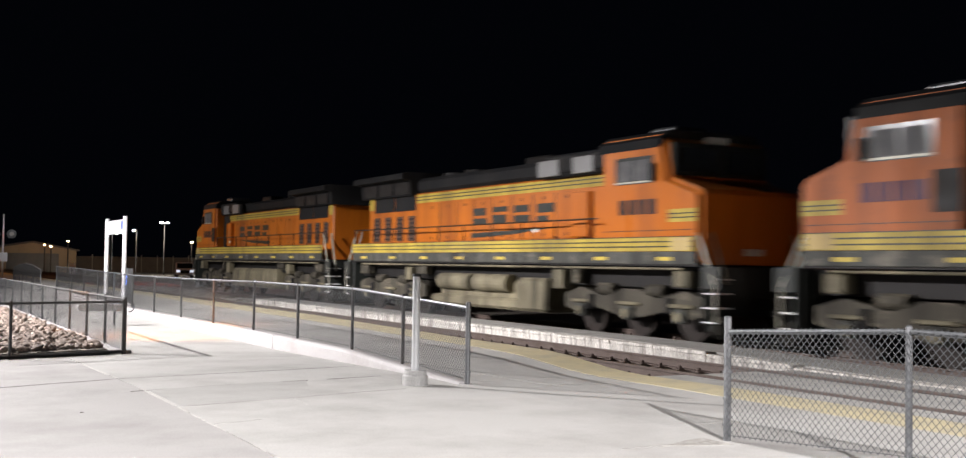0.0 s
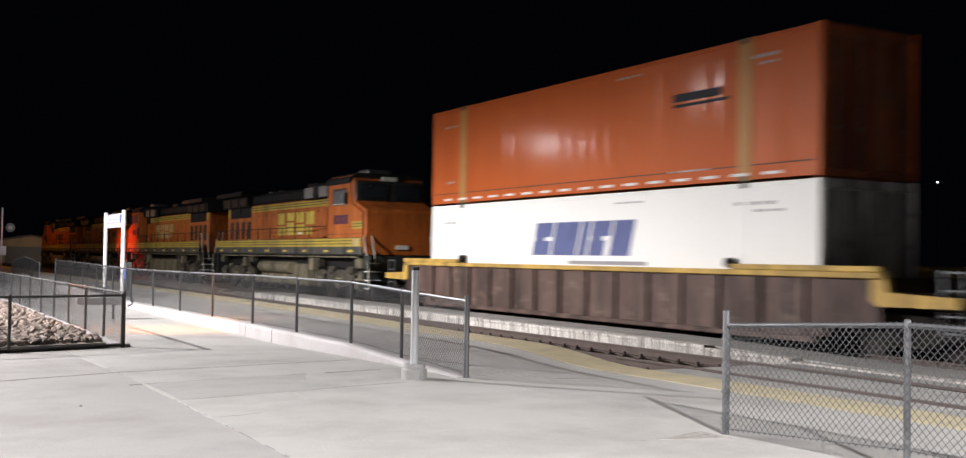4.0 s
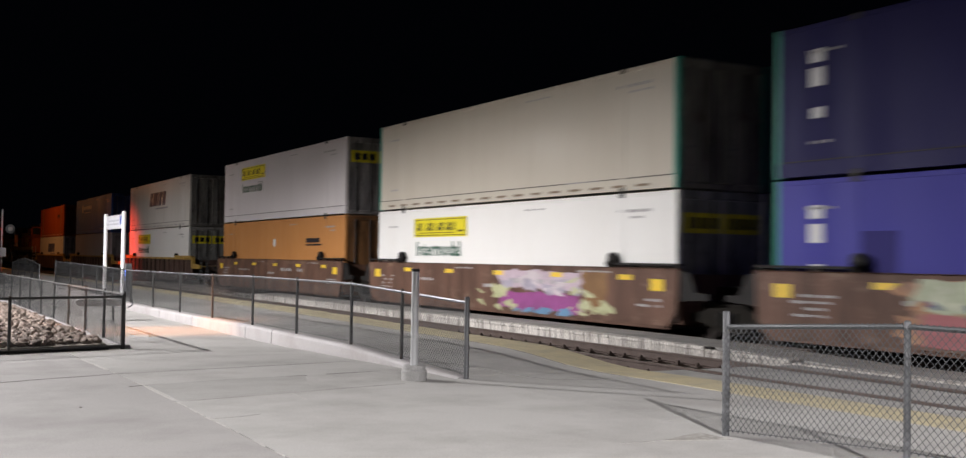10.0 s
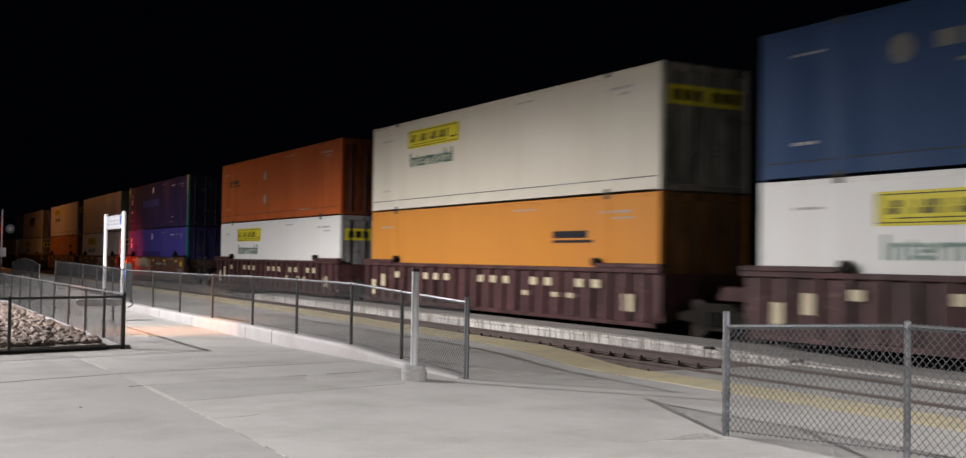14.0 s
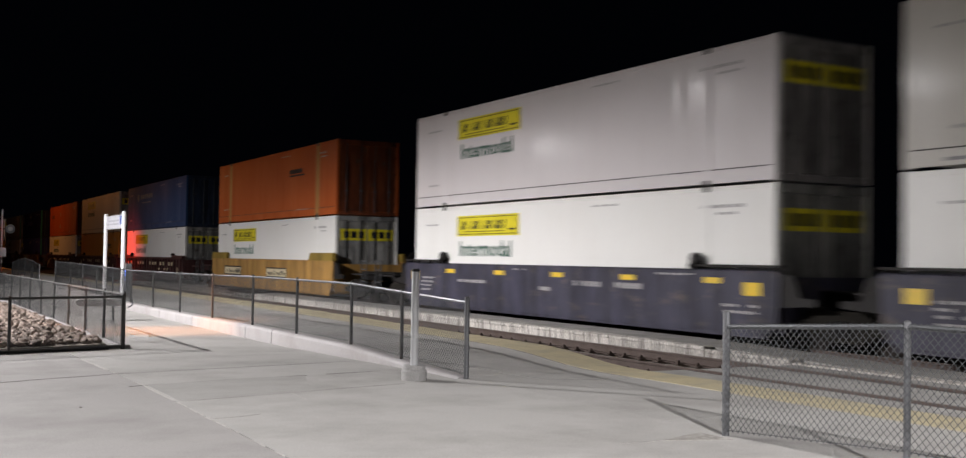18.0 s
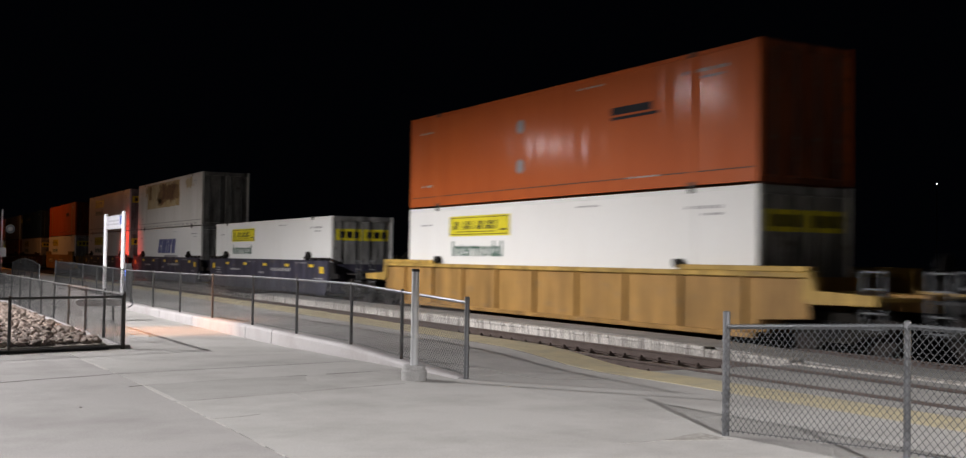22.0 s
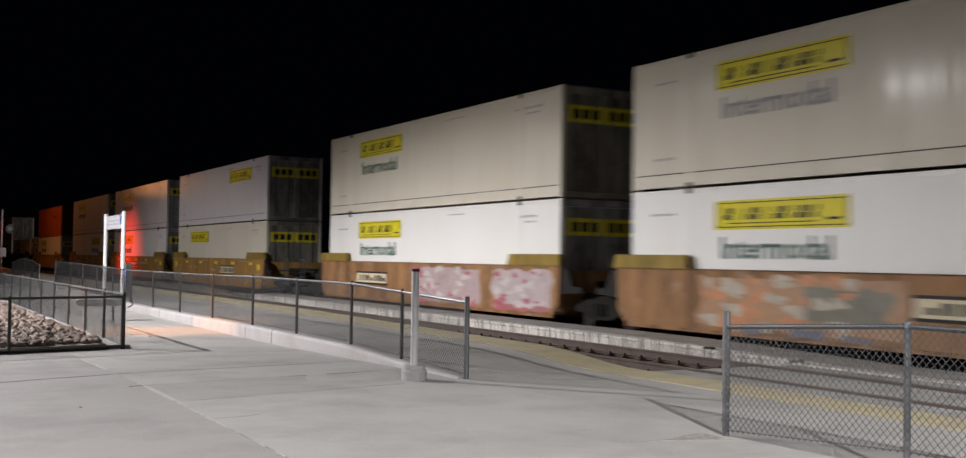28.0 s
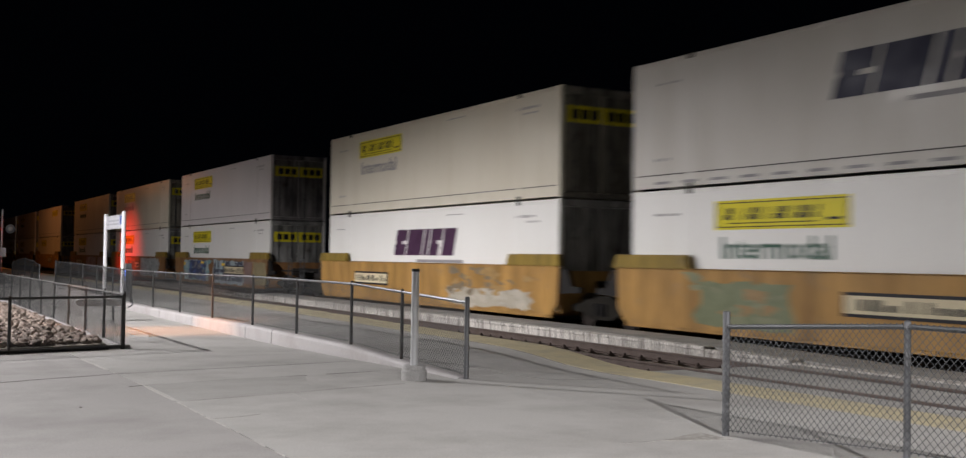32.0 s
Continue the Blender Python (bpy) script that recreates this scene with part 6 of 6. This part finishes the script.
        for ya, yb in ((2.75, 3.75), (4.4, 5.3)):
            boxes("service_panel", L_BARE, e, (s * (H + 0.22), s * (H + 0.285), ya, yb, 3.96, 4.38), bevel=0.01, label="bare metal service panel")
        boxes("marker", WHITEV, e, (s * 1.545, s * 1.55, 3.0, 3.25, 2.5, 2.58), label="small white placard")
        # company mark as plain blocks
        f = -s
        for i in range(4):
            bm = bmesh.new()
            y0 = (1.0 + f * 2.3) - f * i * 1.2
            za, zb, wd = (2.82, 3.3, 0.86) if mark is L_DRK else ((2.56, 3.4, 0.96) if mark is L_CREAM else (2.5, 3.46, 1.0))
            zm = za + (zb - za) * (0.45, 0.6, 0.5, 0.4)[i]
            for wk, z0, z1 in (((1.0, 0.92, 1.0, 0.7)[i], za, zm - 0.04), ((0.9, 1.0, 0.94, 1.0)[i], zm + 0.04, zb)):
                box(bm, s * (H + 0.016), s * (H + 0.021), min(y0, y0 - f * wd * wk), max(y0, y0 - f * wd * wk), z0, z1)
            part("company_mark", bm, mark, e, "plain company blocks on the hood")
        if mark is L_DRK:
            bm = bmesh.new()
            prism(bm, [(3.4, 2.66), (-1.4, 2.56), (-1.4, 2.42), (1.2, 2.5)], 0, min(s * (H + 0.016), s * (H + 0.021)), max(s * (H + 0.016), s * (H + 0.021)))
            part("swoosh", bm, L_DRK, e, "dark swoosh under the company blocks")
    # radiator cab at the hood end, overhanging
    bm = bmesh.new()
    prism(bm, [(-1.15, 3.9), (-1.2, 4.38), (-1.52, 4.42), (-1.5, 4.6), (-1.3, 4.66), (1.3, 4.66), (1.5, 4.6), (1.52, 4.42), (1.2, 4.38), (1.15, 3.9)], 1, -9.5, -5.3)
    part("radiator", bm, L_ROOF, e, "dark overhanging radiator roof")
    for s in (-1, 1):
        for i in range(3):
            boxes("radiator_grille", BLACK, e, (s * 1.19 - 0.03, s * 1.19 + 0.03, -9.1 + i * 1.3, -8.0 + i * 1.3, 3.95, 4.34))
    boxes("exhaust", BLACK, e, (-0.35, 0.35, 0.6, 1.9, 4.45, 4.72), bevel=0.04)
    boxes("brake_grid", L_ROOF, e, (-1.25, 1.25, 3.2, 5.9, 3.98, 4.5), bevel=0.06)
    for s in (-1, 1):
        for i in range(3):
            boxes("brake_grille", BLACK, e, (s * 1.25 - 0.012, s * 1.25 + 0.012, 3.4 + i * 0.85, 4.1 + i * 0.85, 4.08, 4.42))
    tubes("fan", BLACK, e, ((0, -2.6, 4.44), (0, -2.6, 4.58), 0.55), ((0, -4.1, 4.44), (0, -4.1, 4.58), 0.55), seg=20)
    # cab and nose
    bm = bmesh.new()
    prism(bm, [(6.0, 1.7), (9.6, 1.7), (9.6, 3.2), (9.5, 3.32), (8.55, 3.62), (8.35, 4.45), (8.1, 4.6), (6.0, 4.6)], 0, -1.5, 1.5)
    es = [ed for ed in bm.edges if abs(ed.verts[0].co.x) > 1.49 and abs(ed.verts[0].co.x - ed.verts[1].co.x) < 0.01]
    bmesh.ops.bevel(bm, geom=es, offset=0.12, segments=3, affect="EDGES")
    cab = part("cab", bm, org, e, "wide-nosed driver's cab")
    bm = bmesh.new()
    prism(bm, [(-1.515, 4.3), (-1.5, 4.5), (-1.2, 4.7), (1.2, 4.7), (1.5, 4.5), (1.515, 4.3)], 1, 5.9, 8.25)
    part("cab_roof", bm, L_ROOF, cab)
    boxes("air_conditioner", GALV, cab, (-0.5, 0.5, 6.6, 7.5, 4.7, 4.92), bevel=0.05)
    boxes("windscreen_surround", L_DRK, cab, (-1.36, 1.36, 8.42, 8.56, 3.66, 4.4), bevel=0.02)
    for s in (-1, 1):
        boxes("windscreen", GLASS, cab, (s * 0.15, s * 1.2, 8.5, 8.6, 3.76, 4.28))
        boxes("window_frame", L_DRK, cab, (s * 1.5, s * 1.512, 6.6, 8.0, 3.52, 4.14))
        boxes("side_window", PANE, cab, (s * 1.512, s * 1.52, 6.72, 7.25, 3.6, 4.06))
        boxes("side_window", PANE, cab, (s * 1.512, s * 1.52, 7.33, 7.88, 3.6, 4.06))
        boxes("window_sill", L_RAIL, cab, (s * 1.512, s * 1.53, 6.6, 8.0, 3.54, 3.58))
        boxes("caption", INK if mark is L_DRK else REDV, cab, *[(s * 1.5, s * 1.507, 6.75 + i * 0.36, 7.03 + i * 0.36, 2.82, 3.16) for i in range(4)], label="road number as plain bars")
        boxes("stripe", L_YEL, cab, (s * 1.5, s * 1.507, 8.55, 9.5, 2.62, 2.9))
        boxes("stripe_line", L_DRK, cab, (s * 1.507, s * 1.512, 8.55, 9.5, 2.7, 2.725), (s * 1.507, s * 1.512, 8.55, 9.5, 2.79, 2.815))
        boxes("number_panel", L_CREAM, cab, (s * 1.545, s * 1.551, 8.7, 9.35, 2.0, 2.28), label="pale worn panel on the stripe")
        boxes("seam", L_DRK, cab, (s * 1.5, s * 1.505, 6.1, 9.4, 2.44, 2.455))
        boxes("mirror", BLACK, cab, (s * 1.54, s * 1.62, 8.0, 8.12, 3.55, 3.95))
        # ladders and steps at the four corners
        for yy, k in ((9.7, 1), (-9.75, -1)):
            st = boxes("step_side", L_DRK, e, (s * 1.2, s * 1.5, yy - 0.02, yy + 0.02, 0.45, 1.66), (s * 1.46, s * 1.5, yy, yy + k * 0.5, 1.2, 1.66))
            for z0 in (0.48, 0.78, 1.08, 1.38):
                boxes("step", STEPW, st, (s * 1.0, s * 1.48, yy + k * 0.02, yy + k * 0.34, z0, z0 + 0.03), label="white-edged step")
            tubes("grab_iron", L_RAIL, st, ((s * 1.48, yy + k * 0.35, 1.3), (s * 1.42, yy - k * 0.45, 2.75), 0.03), ((s * 1.2, yy + k * 0.4, 1.3), (s * 1.15, yy - k * 0.3, 2.75), 0.03), ((s * 1.48, yy + k * 0.4, 0.5), (s * 1.48, yy + k * 0.36, 1.3), 0.025))
        # handrails
        hr = [((s * 1.47, -9.4, 2.78), (s * 1.47, 5.8, 2.78), 0.02), ((s * 1.47, -9.4, 2.3), (s * 1.47, 5.8, 2.3), 0.012)]
        tubes("handrail", BLACK, e, *hr)
        for i in range(10):
            y0 = -9.3 + i * 1.66
            tubes("stanchion", BLACK, e, ((s * 1.47, y0, 1.74), (s * 1.47, y0, 2.8), 0.018))
    for yy, k in ((9.72, 1), (-9.72, -1)):
        boxes("pilot", L_DRK, e, (-1.35, 1.35, yy - 0.06, yy + 0.06, 0.3, 1.66), bevel=0.02)
        boxes("plow", GRIME, e, (-1.4, 1.4, yy + k * 0.06, yy + k * 0.5, 0.16, 0.62), bevel=0.1)
        boxes("coupler", GRIME, e, (-0.12, 0.12, yy, yy + k * 1.1, 0.74, 1.0), (-0.2, 0.18, yy + k * 1.0, yy + k * 1.26, 0.7, 1.04), bevel=0.03)
        for xx in (-0.4, 0.4):
            tubes("air_hose", RUBBER, e, ((xx, yy + k * 0.1, 0.9), (xx * 1.05, yy + k * 0.8, 0.35), 0.03))
    boxes("headlight", mat("loco_lamp", (0.7, 0.7, 0.65), 0.2), cab, (-0.3, 0.3, 8.3, 8.44, 4.42, 4.58))
    boxes("headlight", MATS["loco_lamp"], cab, (-0.25, 0.25, 9.58, 9.64, 1.9, 2.05))
    # fuel tank and air reservoirs
    tk_ = boxes("fuel_tank", L_TANK, e, (-1.35, 1.35, -3.2, 3.3, 0.42, 1.3), bevel=0.12) if tank == "plain" else boxes("fuel_tank", L_TANK, e, (-1.1, 1.1, -3.2, 3.3, 0.42, 1.2), (-1.38, 1.38, 1.9, 3.4, 0.5, 1.3), (-1.38, 1.38, -3.3, 3.4, 0.4, 0.72), bevel=0.08)
    if tank != "plain":
        for s in (-1, 1):
            for y0 in (-2.9, -0.7):
                tubes("air_reservoir", L_TANK, e, ((s * 1.15, y0, 1.12), (s * 1.15, y0 + 2.0, 1.12), 0.25), seg=18)
    # two three-axle trucks
    for yc in (-6.75, 6.75):
        tr = boxes("truck", GRIME, e, (-0.9, 0.9, yc - 2.3, yc + 2.3, 0.55, 1.1), bevel=0.05, label="grimy three-axle truck")
        for s in (-1, 1):
            bm = bmesh.new()
            prism(bm, [(yc - 2.7, 0.62), (yc - 2.7, 0.95), (yc - 2.0, 1.12), (yc - 1.0, 0.92), (yc - 0.3, 1.12), (yc + 0.3, 1.12), (yc + 1.0, 0.92), (yc + 2.0, 1.12), (yc + 2.7, 0.95), (yc + 2.7, 0.62),
                       (yc + 2.2, 0.5), (yc + 1.4, 0.66), (yc + 0.4, 0.48), (yc - 0.4, 0.48), (yc - 1.4, 0.66), (yc - 2.2, 0.5)], 0, s * 1.1 - 0.08, s * 1.1 + 0.08)
            part("side_frame", bm, L_FRAME, tr)
            for u in (-1.9, 0, 1.9):
                boxes("equaliser", L_TANK, tr, (s * 1.18, s * 1.26, yc + u - 0.42, yc + u + 0.42, 0.74, 0.82), bevel=0.02)
                tubes("journal_cap", L_TANK, tr, ((s * 1.3, yc + u, 0.55), (s * 1.34, yc + u, 0.55), 0.11), seg=12)
                tubes("wheel", WHEEL, tr, ((s * 0.69, yc + u, 0.533), (s * 0.82, yc + u, 0.533), 0.533), seg=28)
                boxes("journal_box", L_SILL, tr, (s * 1.12, s * 1.3, yc + u - 0.2, yc + u + 0.2, 0.4, 0.72), bevel=0.04)
            for u in (-0.95, 0.95):
                tubes("brake_cylinder", L_FRAME, tr, ((s * 1.1, yc + u - 0.3, 1.1), (s * 1.1, yc + u + 0.3, 1.1), 0.14), seg=14)
                tubes("spring", BLACK, tr, ((s * 1.2, yc + u * 1.6, 0.6), (s * 1.2, yc + u * 1.6, 0.95), 0.09), seg=10)
    return e


loco(49.4, True, L_ORG, L_DRK, "plain", "orange road locomotive with yellow stripes and dark roof")
loco(27.4, False, L_ORG, L_DRK, "air", "bright orange road locomotive with dark company blocks")
loco(5.4, True, L_FAD, L_CREAM, "plain", "faded orange road locomotive with cream company blocks")
loco(-16.6, False, L_FAD, L_YELB, "air", "faded orange road locomotive with large yellow company blocks")


def motions():
    for ob, y, z, turn in MOVERS:
        walk(ob, [(t, pose(T2, y + SPEED * t, z, 0, 0, turn)) for t in (0, 8, 16, 24, 32)])


motions()
